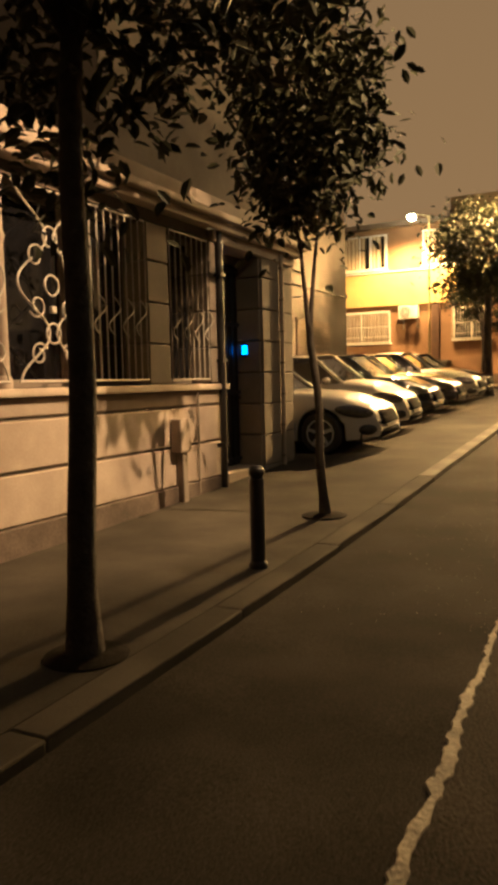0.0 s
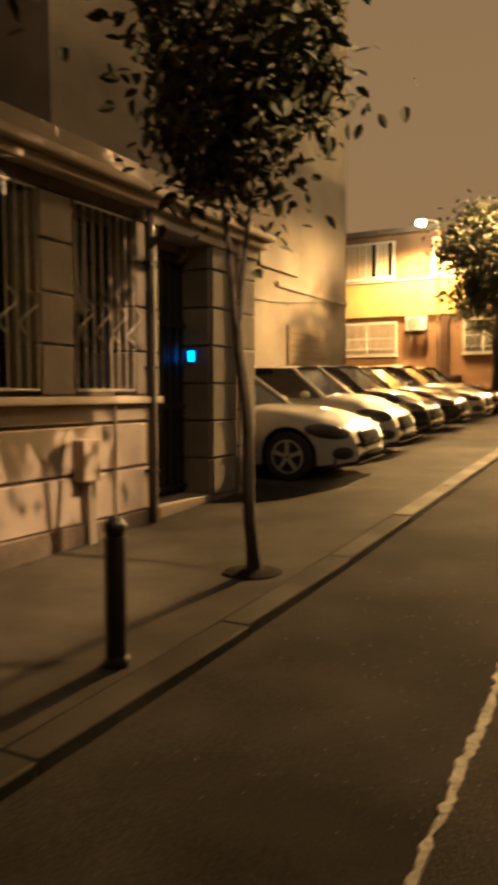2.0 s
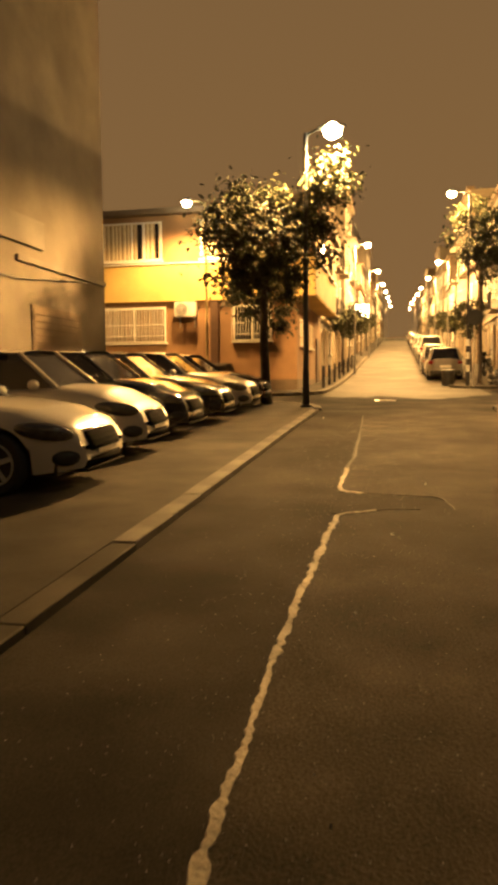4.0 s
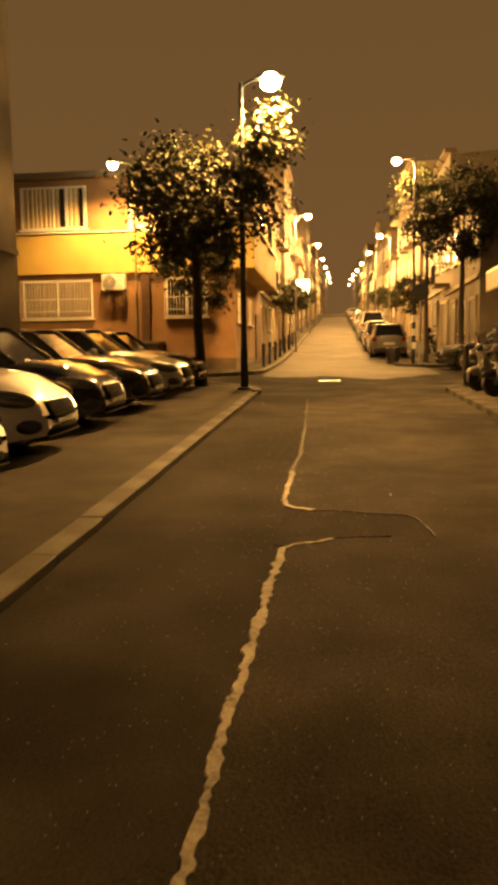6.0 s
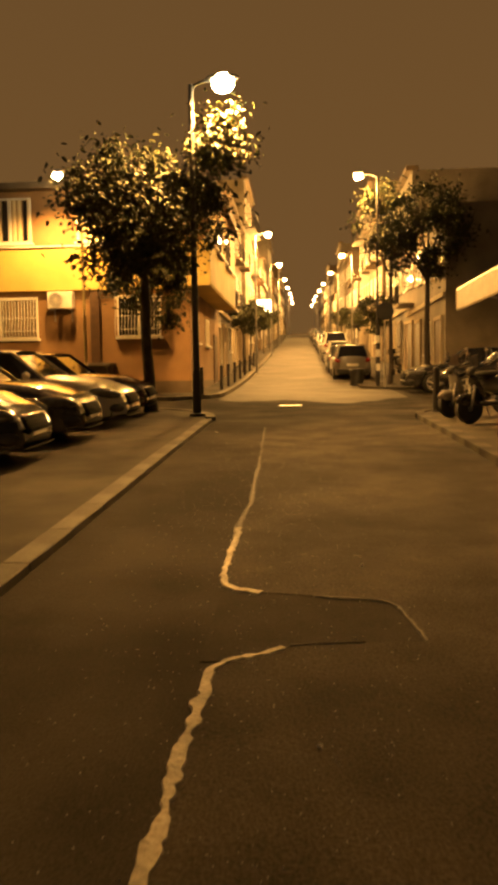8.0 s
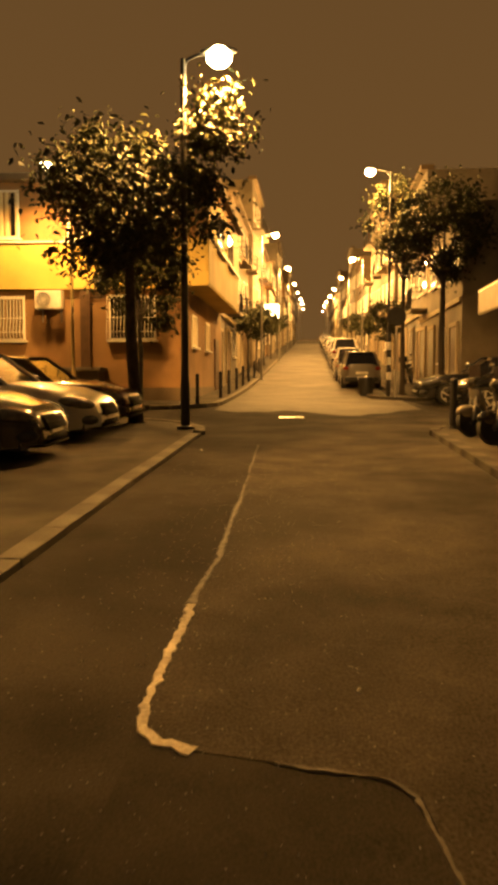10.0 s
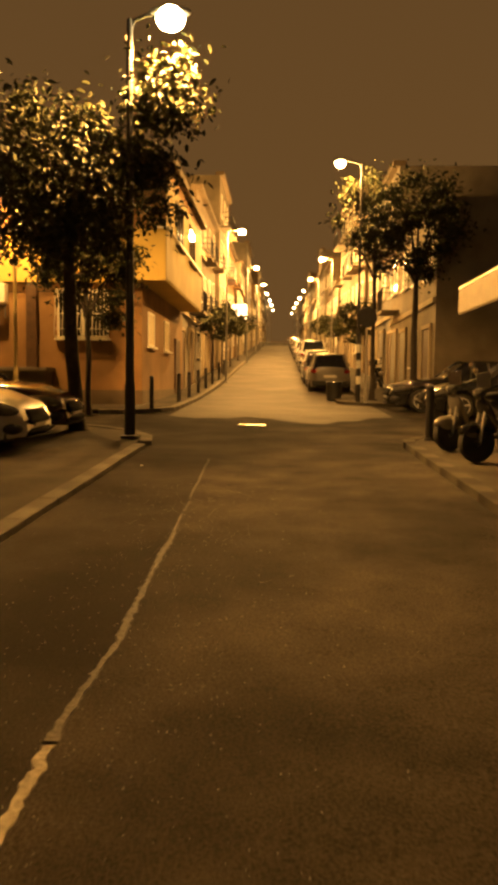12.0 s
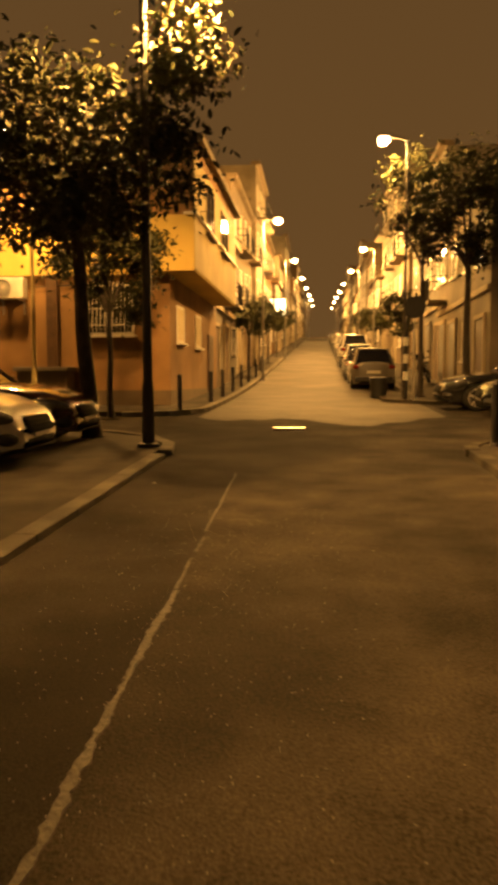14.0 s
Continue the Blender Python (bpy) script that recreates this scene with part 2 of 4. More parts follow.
def corner(y, y_end, x_in, r, x_far):
    """Edge that turns away in a quarter circle before y_end."""
    d = y - (y_end - r)
    return x_in if d <= 0 else x_in + (1 if x_far > x_in else -1) * (r - math.sqrt(max(0, r * r - d * d)))


KERB_L = -2.0


def pavements():
    bm = bmesh.new()
    strip(bm, span(-12, 9.9, .7) + [10.1], lambda y: -4.32, lambda y: KERB_L - .2, .06)
    solid("pavement_near", bm, PAVING, "worn concrete pavement beside a stone wall", "pavement")
    bm = bmesh.new()
    strip(bm, span(10.1, 22.5, .6) + span(22.6, 25.6, .15), lambda y: -16, lambda y: corner(y, 25.6, KERB_L - .2, 3.0, -9), .06)
    solid("pavement_parking", bm, PAVING, "concrete parking apron flush with the pavement", "pavement")
    bm = bmesh.new()
    strip(bm, span(29.0, 30.6, .1) + span(31, 60, 1) + span(64, 160, 6), lambda y: -16 if y < 31.3 else -3.8,
          lambda y: -2.8 if y > 30.6 else -2.8 - (1.6 - math.sqrt(max(0, 1.6 ** 2 - (30.6 - y) ** 2))), .1)
    solid("pavement_far", bm, PAVING, "light concrete pavement running up the hill", "pavement")
    bm = bmesh.new()
    strip(bm, span(-12, 22.6, .7) + span(22.7, 24.1, .1), lambda y: corner(y, 24.1, 2.42, 1.4, 9), lambda y: 16, .09)
    solid("pavement_right", bm, PAVING, "dark concrete pavement with parked motorcycles", "pavement")
    bm = bmesh.new()
    strip(bm, span(33.2, 34.6, .1) + span(35, 36.6, .4) + span(37, 60, 1) + span(64, 160, 6),
          lambda y: (3.2 if y > 36.6 else 2.0 + max(0, 34.6 - y) ** 2 * .7), lambda y: 16, .1)
    solid("pavement_corner", bm, PAVING, "concrete pavement corner with signs and trees", "pavement")


def kerbs():
    def run(name, y0, y1, x, up, length, label, stone=KERB, uneven=1.0):
        k = thing(name, label, "kerb", kind="structure")
        bm = bmesh.new()
        box(bm, -.1, .1, -length / 2 + .003, length / 2 - .003, -.2, 0, bevel=.012)
        me = mesh("kerb_stone", bm, stone, 40)
        y = y0 + length / 2
        while y < y1:
            part("kerb_stone", me, KERB, k, at=on_ground(x + uneven * random.uniform(-.006, .006), y, uneven * random.uniform(-.3, .3), up + uneven * random.uniform(-.003, .003)))
            y += length
    run("kerb_1", 9.003, 22.3, KERB_L - .1, .066, .95, "low worn stone kerb along the parking apron")
    run("kerb_8", -8.12, 9.0, KERB_L - .1, .062, 1.712, "low concrete kerb flush with the pavement", PAVING, .25)
    run("kerb_2", 30.6, 70, -2.7, .115, 1.0, "stone kerb along the uphill pavement")
    run("kerb_3", -8, 22.8, 2.32, .105, .9, "stone kerb along the dark pavement", PAVING)
    run("kerb_4", 36.6, 60, 3.1, .115, 1.0, "stone kerb beside the parked cars")
    for i, (cx, cy, r, a0, a1, up) in enumerate(((KERB_L - 3.2, 22.6, 3.1, 0, 90, .075), (-4.4, 30.6, 1.7, 270, 360, .115), (3.82, 22.7, 1.5, 90, 180, .105))):
        k = thing("kerb_%d" % (i + 5), "curved stone kerb at the street corner", "kerb", kind="structure")
        n = 5
        for j in range(n):
            a = radians(a0 + (a1 - a0) * (j + .5) / n)
            ln = r * radians(a1 - a0) / n / 2
            x, y = cx + r * math.cos(a), cy + r * math.sin(a)
            bm = boxes((-.1, .1, -ln, ln, -.2, 0), bevel=.012)
            part("kerb_stone", bm, PAVING if cx > 0 else KERB, k, at=on_ground(x, y, math.degrees(a), up))


SEAM = ((-.56, -3), (-.56, 2), (-.60, 4.9), (-.66, 7.1), (-.65, 8), (-.63, 8.9), (-.61, 10.35))
SEAM2 = ((-.69, 11.76), (-.69, 12.6), (-.69, 13.1), (-.66, 14.1), (-.71, 16.5), (-.82, 20), (-.85, 21))


def seam_x(y):
    t = SEAM if y < 11 else SEAM2
    return float(np.interp(y, [q[1] for q in t], [q[0] for q in t]))


def road_patch():
    """The older asphalt beside the joint, with a notch in it."""
    bm = bmesh.new()
    near = SEAM + ((-.55, 10.46), (-.36, 10.56), (-.24, 10.65), (.05, 10.69), (.45, 10.72))
    far = ((.45, 10.72), (.38, 11.22), (.29, 11.32), (-.02, 11.38), (-.42, 11.45), (-.56, 11.51), (-.65, 11.60)) + SEAM2

    def edge(pts):
        return lambda y: float(np.interp(y, [q[1] for q in pts], [q[0] for q in pts])) + .01
    strip(bm, span(-8, 10.3, .35) + [q[1] for q in near[-6:]], edge(near), lambda y: 2.2, .007, .02)
    strip(bm, [q[1] for q in far[:8]] + span(12, 21, .35), edge(far), lambda y: 2.2, .007, .02)
    trench = bmesh.new()
    strip(trench, [10.45, 10.6, 10.72, 10.9, 11.1, 11.3, 11.45, 11.6], lambda y: -.66, lambda y: .44 - .12 * (y - 10.7), .0045, .02)
    solid("trench_repair", trench, TRENCH, "dark smooth asphalt fill of a narrow trench", "road")
    # uphill sheet from the crossing on, its pale colour carrying extra lamplight
    hill = bmesh.new()
    xs = span(-2.58, 2.95, .12)
    grid = []
    for k in range(90):
        row = []
        for x in xs:
            start = 28.0 + 2.0 * noise.noise(Vector((x * .5, 1, 7))) + .35 * noise.noise(Vector((x * 2.3, 5, 7)))
            y = start + (130 - start) * (k / 89) ** 1.8
            row.append(hill.verts.new((x, y, gz(y) + .007)))
        grid.append(row)
    for a, b in zip(grid, grid[1:]):
        for k in range(len(xs) - 1):
            hill.faces.new((a[k], a[k + 1], b[k + 1], b[k]))
    solid("road_uphill", hill, ASPHALT_PALE, "paler worn asphalt of the uphill street, lightened further for the lamplight", "road", smooth=40)
    solid("road_patch", bm, ASPHALT_OLD, "rough older asphalt layer beside a trench repair", "road")


def cement_line(name, pts, width, label, gaps=-.6, material=CEMENT):
    random.seed(5)
    bm = bmesh.new()
    rows = []
    path = []
    for (x0, y0), (x1, y1) in zip(pts, pts[1:]):
        n = max(2, int(math.hypot(x1 - x0, y1 - y0) / .03))
        path += [(x0 + (x1 - x0) * i / n, y0 + (y1 - y0) * i / n) for i in range(n)]
    for i, (x, y) in enumerate(path):
        j = min(i, len(path) - 2)
        dx, dy = path[j + 1][0] - path[j][0], path[j + 1][1] - path[j][1]
        d = math.hypot(dx, dy)
        nx, ny = dy / d, -dx / d
        big = noise.noise(Vector((x * .8, y * .9, 3))) * .5 + .75
        a = width * max(.06, big * (.5 + .25 * noise.noise(Vector((x * 6, y * 5, 0))) + .55 * noise.noise(Vector((x * 17, y * 17, 4))))) + random.uniform(-.005, .005)
        b = width * max(.06, big * (.5 + .25 * noise.noise(Vector((x * 6, y * 5, 9))) + .55 * noise.noise(Vector((x * 17, y * 17, 7))))) + random.uniform(-.005, .005)
        wob = .02 * noise.noise(Vector((x, y * 2, 5)))
        z = gz(y) + .011 + .004 * noise.noise(Vector((x * 9, y * 9, 2)))
        rows.append([bm.verts.new(p) for p in ((x + (wob - a - .012) * nx, y + (wob - a) * ny, z - .03), (x + (wob - a) * nx, y + (wob - a) * ny, z),
                                               (x + (wob + b) * nx, y + (wob + b) * ny, z), (x + (wob + b + .012) * nx, y + (wob + b) * ny, z - .03))])
    for i, (a, b) in enumerate(zip(rows, rows[1:])):
        if noise.noise(Vector((path[i][0] * 2, path[i][1] * 2.6, 31))) < gaps:
            continue
        for k in range(3):
            bm.faces.new((a[k], a[k + 1], b[k + 1], b[k]))
    bmesh.ops.delete(bm, geom=[v for v in bm.verts if not v.link_faces], context="VERTS")
    solid(name, bm, material, label, "road joint", smooth=50)


# ---- street lamps ----
def lamp_post(x, y, side, height, label, pole=STEEL, detail=True):
    t = thing("street_lamp", label, "street lamp", pose(x, y, gz(y) + .06), "street lamps")
    bm = bmesh.new()
    slim = 1.0 if y < 25 else .68
    lathe(bm, [(q * slim, z) for q, z in ((.17, 0), (.17, .05), (.095, .07), (.09, .9), (.075, 1.0), (.055, height - .3), (.05, height))], 14)
    part("pole", bm, pole, t)
    d = .55 * side
    part("arm", tubes(([(0, 0, height - .25), (.12 * d, 0, height - .02), (.5 * d, 0, height + .06), (d, 0, height + .08)], .032 * slim)), pole, t)
    bm = bmesh.new()
    w = .36 if y < 25 and x < 0 else .19
    ball(bm, d + .12 * side, 0, height + .11, w, .14, .08, 3)
    head = part("lamp_head", bm, STEEL, t, "grey cobra-head lantern housing")
    bm = bmesh.new()
    k = 1.0 if y < 25 and x < 0 else .68
    ball(bm, d + .13 * side, 0, height + .01, .24 * k, .20 * k, .20 * k, 3)
    b = part("diffuser", bm, BULB, head, "glowing sodium diffuser bowl")
    b.visible_shadow = False
    if detail:
        bm = boxes((-.115, .115, -.09, .09, .35, .75), bevel=.008)
        part("hatch", bm, pole, t)
    return x + d + .13 * side, y, gz(y) + .06 + height - .30


# ---- trees ----
def tree(name, x, y, height, base, spread, label, lean=(0, 0), fork=None, leaves=2600, r0=.11, seed=1, up=.06, leaf=.085, low=None, squash=.8, lobe=None):
    rnd = random.Random(seed)
    t = thing(name, label, "tree", pose(x, y, gz(y) + up))
    bm = bmesh.new()
    n = 9
    top = fork or base
    trunk = [(lean[0] * (i / n) ** 1.3 + .012 * math.sin(i * 1.1 + seed), lean[1] * (i / n) + .012 * math.cos(i * .9 + seed), top * i / n) for i in range(n + 1)]
    rad = [r0 * (1.45 if i == 0 else 1.1 - .35 * i / n) for i in range(n + 1)]
    tube(bm, trunk, rad, 12)
    tip = Vector(trunk[-1])
    centre = tip + Vector((0, 0, (height - top) * .5))
    tips = []
    limbs = 2 if fork else 6
    for i in range(limbs):
        a = 1.2 + i * math.pi if fork else i * math.tau / limbs + rnd.uniform(-.3, .3) + seed
        rr = spread * rnd.uniform(.35, .75) if not fork else .28
        zt = rnd.uniform(.35, .95) * (height - top)
        p1 = tip + Vector((math.cos(a) * rr * .35, math.sin(a) * rr * .35, zt * .4))
        p2 = tip + Vector((math.cos(a) * rr, math.sin(a) * rr, zt))
        tube(bm, [tip - Vector((0, 0, .08)), p1, p2], [r0 * .62, r0 * .4, r0 * .1], 8)
        tips += [p1, p2]
        for j in range(4):
            b = a + rnd.uniform(-1.2, 1.2)
            q = p1.lerp(p2, rnd.uniform(.1, .9))
            e = q + Vector((math.cos(b), math.sin(b), rnd.uniform(-.25, .5))) * spread * rnd.uniform(.35, .7)
            tube(bm, [q, (q + e) / 2 + Vector((0, 0, .07)), e], [r0 * .25, r0 * .14, r0 * .05], 5)
            tips.append(e)
    part("trunk", bm, BARK, t)
    verts, faces = [], []
    lo = low if low is not None else base
    mid, half = (lo + height) / 2, (height - lo) / 2
    centres = []
    for i in range(max(24, leaves // 130)):
        while True:
            v = Vector((rnd.uniform(-1, 1), rnd.uniform(-1, 1), rnd.uniform(-1, 1)))
            if .25 < v.length < 1:
                break
        k = 1 + .25 * noise.noise(v * 2 + Vector((seed, 0, 0)))
        centres.append(Vector((tip.x + v.x * spread * k, tip.y + v.y * spread * k, mid + v.z * half * k)))
    if lobe:
        for i in range(16):
            centres.append(Vector(lobe) + Vector((rnd.gauss(0, .28), rnd.gauss(0, .3), rnd.gauss(0, .28))))
    for i in range(leaves):
        c = rnd.choice(centres)
        g = rnd.uniform(.12, .36) * max(.6, spread / 1.8)
        p = c + Vector((rnd.gauss(0, g), rnd.gauss(0, g), rnd.gauss(0, g * squash)))
        s = leaf * rnd.uniform(.6, 1.25)
        m = Euler((rnd.uniform(-.9, .9), rnd.uniform(-.2, 1.1), rnd.uniform(0, 6.3))).to_matrix() * s
        k = len(verts)
        for q in ((0, 0, 0), (.55, .42, .1), (1.25, .40, .02), (1.8, 0, -.22), (1.25, -.40, .02), (.55, -.42, .1), (.9, 0, -.08)):
            verts.append(p + m @ Vector(q))
        faces += [(k, k + 6, k + 1), (k + 1, k + 6, k + 2), (k + 2, k + 6, k + 3), (k + 3, k + 6, k + 4), (k + 4, k + 6, k + 5), (k + 5, k + 6, k)]
    me = bpy.data.meshes.new("crown")
    me.from_pydata([tuple(v) for v in verts], [], faces)
    me.materials.append(LEAF)
    part("crown", me, LEAF, t, "dense broad green leaves")
    bm = bmesh.new()
    lathe(bm, ((.22, -.03), (.22, .004), (.16, .02), (.06, .03)), 18)
    part("tree_pit", bm, SOIL, t, "dark soil in a round planting hole")
    return t


# ---- cars ----
def car_proto(name, paint, label, L=4.3, W=1.76, H=1.46, style="sedan", category="car"):
    """Nose towards +x, standing on z = 0."""
    t = thing(name, label, category, group="parked cars")
    hw, wr = W / 2, .325
    xf, xr = L / 2 - .86, -L / 2 + .80
    hb = H * .64
    nose = .70 if style != "suv" else .80
    tail = hb * (1.0 if style == "sedan" else 1.02)
    cowl = L * .16 if style == "sedan" else L * .20

    def belt(x):
        if x > cowl:
            k = (x - cowl) / (L / 2 - cowl)
            return hb - (hb - nose) * k ** 1.7
        return hb + (tail - hb) * max(0, -x) / (L / 2)

    def half(x):
        k = abs(2 * x / L)
        return hw * (1 - .36 * max(0, (k - .58) / .42) ** 2.2)

    def low(x):
        z = .21 + .05 * max(0, abs(2 * x / L) - .8) / .2
        for c in (xf, xr):
            d = abs(x - c)
            if d < wr + .055:
                z = max(z, wr + math.sqrt(max(0, (wr + .055) ** 2 - d * d)))
        return z
    xs = sorted(set([round(v, 4) for v in span(-L / 2 + .02, L / 2 - .02, .09)] + [c + s * (wr + .055) * k for c in (xf, xr) for s in (-1, 1) for k in (.25, .5, .7, .85, .95, .995, 1.002)]))
    xs = [-L / 2] + xs + [L / 2]
    bm = bmesh.new()
    rows = []
    for x in xs:
        h, zb, zl = half(x), belt(x), low(x)
        end = x in (xs[0], xs[-1])
        if end:
            h, zb = h * .93, zb - .09
            zl += .07
        zm = max(zl + .02, .48)
        pr = [(h * .955, zl), (h * 1.0, max(zl + .015, zm * .9 + .05)), (h * .995, max(zl + .03, zb - .17)), (h * .965, zb - .07), (h * .90, zb - .012), (h * .55, zb + .028), (0, zb + .04)]
        rows.append([bm.verts.new((x - .20 * max(0, (x - L / 2 + .6) / .6) * max(0, (z - .42) / .35) ** 1.5, s * a, z)) for s, seq in ((1, pr), (-1, pr[-2::-1])) for a, z in seq])
    for a, b in zip(rows, rows[1:]):
        for k in range(len(a) - 1):
            bm.faces.new((a[k], a[k + 1], b[k + 1], b[k]))
    bm.faces.new(rows[0])
    bm.faces.new(rows[-1][::-1])
    body = part("body", bm, paint, t, smooth=50)
    part("underbody", boxes((-L / 2 + .25, L / 2 - .25, -hw * .80, hw * .80, .19, .62)), BLACKP, t)
    # greenhouse
    a0, a1 = (-L / 2 + .62, cowl + .02) if style == "sedan" else (-L / 2 + .10, cowl + .02)
    b0, b1 = (-L * .20, L * .02) if style == "sedan" else (-L * .36, L * .05)
    wb, wt, zb, zt = hw * .90, hw * .70, hb - .02, H - .045
    bm = bmesh.new()
    q = [[(a0, wb * .92, zb), (a0 + (a1 - a0) * .3, wb, zb), (a0 + (a1 - a0) * .62, wb, zb), (a1, wb * .88, zb)],
         [(b0, wt * .94, zt), (b0 + (b1 - b0) * .35, wt, zt + .02), (b0 + (b1 - b0) * .7, wt, zt + .02), (b1, wt * .95, zt)]]
    vs = [[[bm.verts.new((x, s * y, z)) for x, y, z in row] for row in q] for s in (1, -1)]
    for s in (0, 1):
        for k in range(3):
            bm.faces.new((vs[s][0][k], vs[s][0][k + 1], vs[s][1][k + 1], vs[s][1][k]))
    bm.faces.new((vs[0][0][3], vs[1][0][3], vs[1][1][3], vs[0][1][3]))
    bm.faces.new((vs[0][0][0], vs[0][1][0], vs[1][1][0], vs[1][0][0]))
    bm.faces.new(vs[0][1] + vs[1][1][::-1])
    part("glasshouse", bm, GLASS, t, "dark tinted window glass", smooth=25)
    # roof skin
    bm = bmesh.new()
    rows = []
    for i in range(9):
        k = i / 8
        x = b0 - .05 + (b1 - b0 + .10) * k
        crown = .055 * math.sin(math.pi * (.15 + .7 * k))
        w = wt * (.95 + .06 * math.sin(math.pi * k)) + .012
        rows.append([bm.verts.new((x, w * j / 4, zt + .005 + crown * (1 - (j / 4) ** 2 * .75) - (.03 if abs(j) == 4 else 0))) for j in range(-4, 5)])
    for a, b in zip(rows, rows[1:]):
        for j in range(8):
            bm.faces.new((a[j], a[j + 1], b[j + 1], b[j]))
    part("roof", bm, paint, t, smooth=60)
    for s in (1, -1):
        part("pillar", tubes(([(a1 + .01, s * wb * .885, zb), (b1 + .015, s * wt * .95, zt)], .032)), paint, t)
        part("pillar", tubes(([(a0, s * wb * .92, zb), (b0 - .01, s * wt * .94, zt)], .05)), paint, t)
        part("pillar", tubes(([(a0 + (a1 - a0) * .45, s * (wb + .004), zb), (b0 + (b1 - b0) * .45, s * (wt + .006), zt)], .022)), BLACKP, t)
        bm = bmesh.new()
        ball(bm, a1 - .25, s * (hw + .07), hb + .06, .075, .10, .07, 2)
        part("wing_mirror", bm, paint, t)
        # lights
        bm = bmesh.new()
        hx = L / 2 - .36
        ball(bm, hx, s * (half(hx) - .05), belt(hx) - .135, .30, .09, .095, 3, Euler((0, .16, -s * .42)).to_matrix().to_4x4())
        lamp = part("headlight", bm, LENS, t, "swept dark headlight with a bright reflector")
        for k in (0, 1):
            bm = bmesh.new()
            rx = L / 2 - .20 - .17 * k
            ball(bm, rx, s * (half(rx) - .02), belt(rx) - .12, .065, .045, .045, 2)
            part("reflector", bm, CHROME, lamp)
        bm = bmesh.new()
        fx = L / 2 - .17
        ball(bm, fx, s * (half(fx) - .03), .37, .15, .06, .085, 2, Euler((0, 0, -s * .55)).to_matrix().to_4x4())
        part("fog_light", bm, BLACKP, t, "black fog lamp recess")
        bm = bmesh.new()
        ball(bm, -L / 2 + .13, s * hw * .74, hb - .13, .15, .17, .10, 2, Euler((0, 0, s * .5)).to_matrix().to_4x4())
        part("tail_light", bm, REDLENS, t)
        part("door_line", boxes((-.26, -.25, s * (hw - .002) - .004, s * (hw - .002) + .004, .36, hb - .09)), BLACKP, t)
        part("door_handle", boxes((-.20, -.02, s * hw - .02, s * hw + .018, hb - .19, hb - .155), bevel=.008), paint, t)
    def raked(bm):
        """Lean a front piece back with the nose, a little proud of it."""
        for v in bm.verts:
            v.co.x -= .2 * max(0, (v.co.z - .42) / .35) ** 1.5 - .012
        return bm
    bm = boxes((L / 2 - .12, L / 2 + .022, -hw * .46, hw * .46, nose - .29, nose - .07), bevel=.045)
    part("grille", raked(bm), GRILLE, t, "black honeycomb front grille")
    for z in (nose - .235, nose - .185, nose - .135):
        part("grille_bar", raked(boxes((L / 2 - .06, L / 2 + .028, -hw * .40, hw * .40, z, z + .010), bevel=.003)), GRILLE, t)
    part("grille_bar", raked(boxes((L / 2 - .06, L / 2 + .026, -hw * .44, hw * .44, nose - .075, nose - .058), bevel=.005)), CHROME, t)
    part("lower_intake", boxes((L / 2 - .2, L / 2 + .008, -hw * .52, hw * .52, .26, .37), bevel=.04), GRILLE, t)
    part("bumper_lip", boxes((L / 2 - .3, L / 2 + .012, -hw * .58, hw * .58, .215, .238), bevel=.008), GRILLE, t)
    part("number_plate", boxes((L / 2 - .02, L / 2 + .018, -.25, .25, .375, .475), bevel=.004), PLATE, t)
    part("number_plate", boxes((-L / 2 - .012, -L / 2 + .02, -.26, .26, .62, .73), bevel=.004), WHITE, t)
    part("rear_bumper", boxes((-L / 2 - .03, -L / 2 + .2, -hw * .82, hw * .82, .30, .50), bevel=.03), paint if style == "sedan" else BLACKP, t)
    tyre = bmesh.new()
    lathe(tyre, ((.215, -.10), (.30, -.105), (wr, -.07), (wr, .07), (.30, .105), (.215, .10)), 26, pose(0, 0, 0, 90))
    tyre = mesh("tyre", tyre, RUBBER, 40)
    rim = bmesh.new()
    lathe(rim, ((.222, -.098), (.222, -.108), (.20, -.108), (.19, -.07), (.05, -.06), (.04, -.085)), 26, pose(0, 0, 0, 90))
    for k in range(5):
        a = k * math.tau / 5
        m = Matrix.Rotation(a, 4, "Y")
        c = bmesh.ops.create_cube(rim, size=1, matrix=m @ Matrix.LocRotScale((0, .088, .12), None, (.05, .035, .2)))
    rim = mesh("rim", rim, ALLOY, 40)
    for x in (xf, xr):
        for s in (1, -1):
            w = part("wheel", tyre, RUBBER, t, at=pose(x, s * (hw - .12), wr, 0, 0, 180 if s < 0 else 0))
            w.name = "wheel"
            part("rim", rim, ALLOY, w, "five-spoke alloy rim")
    return t


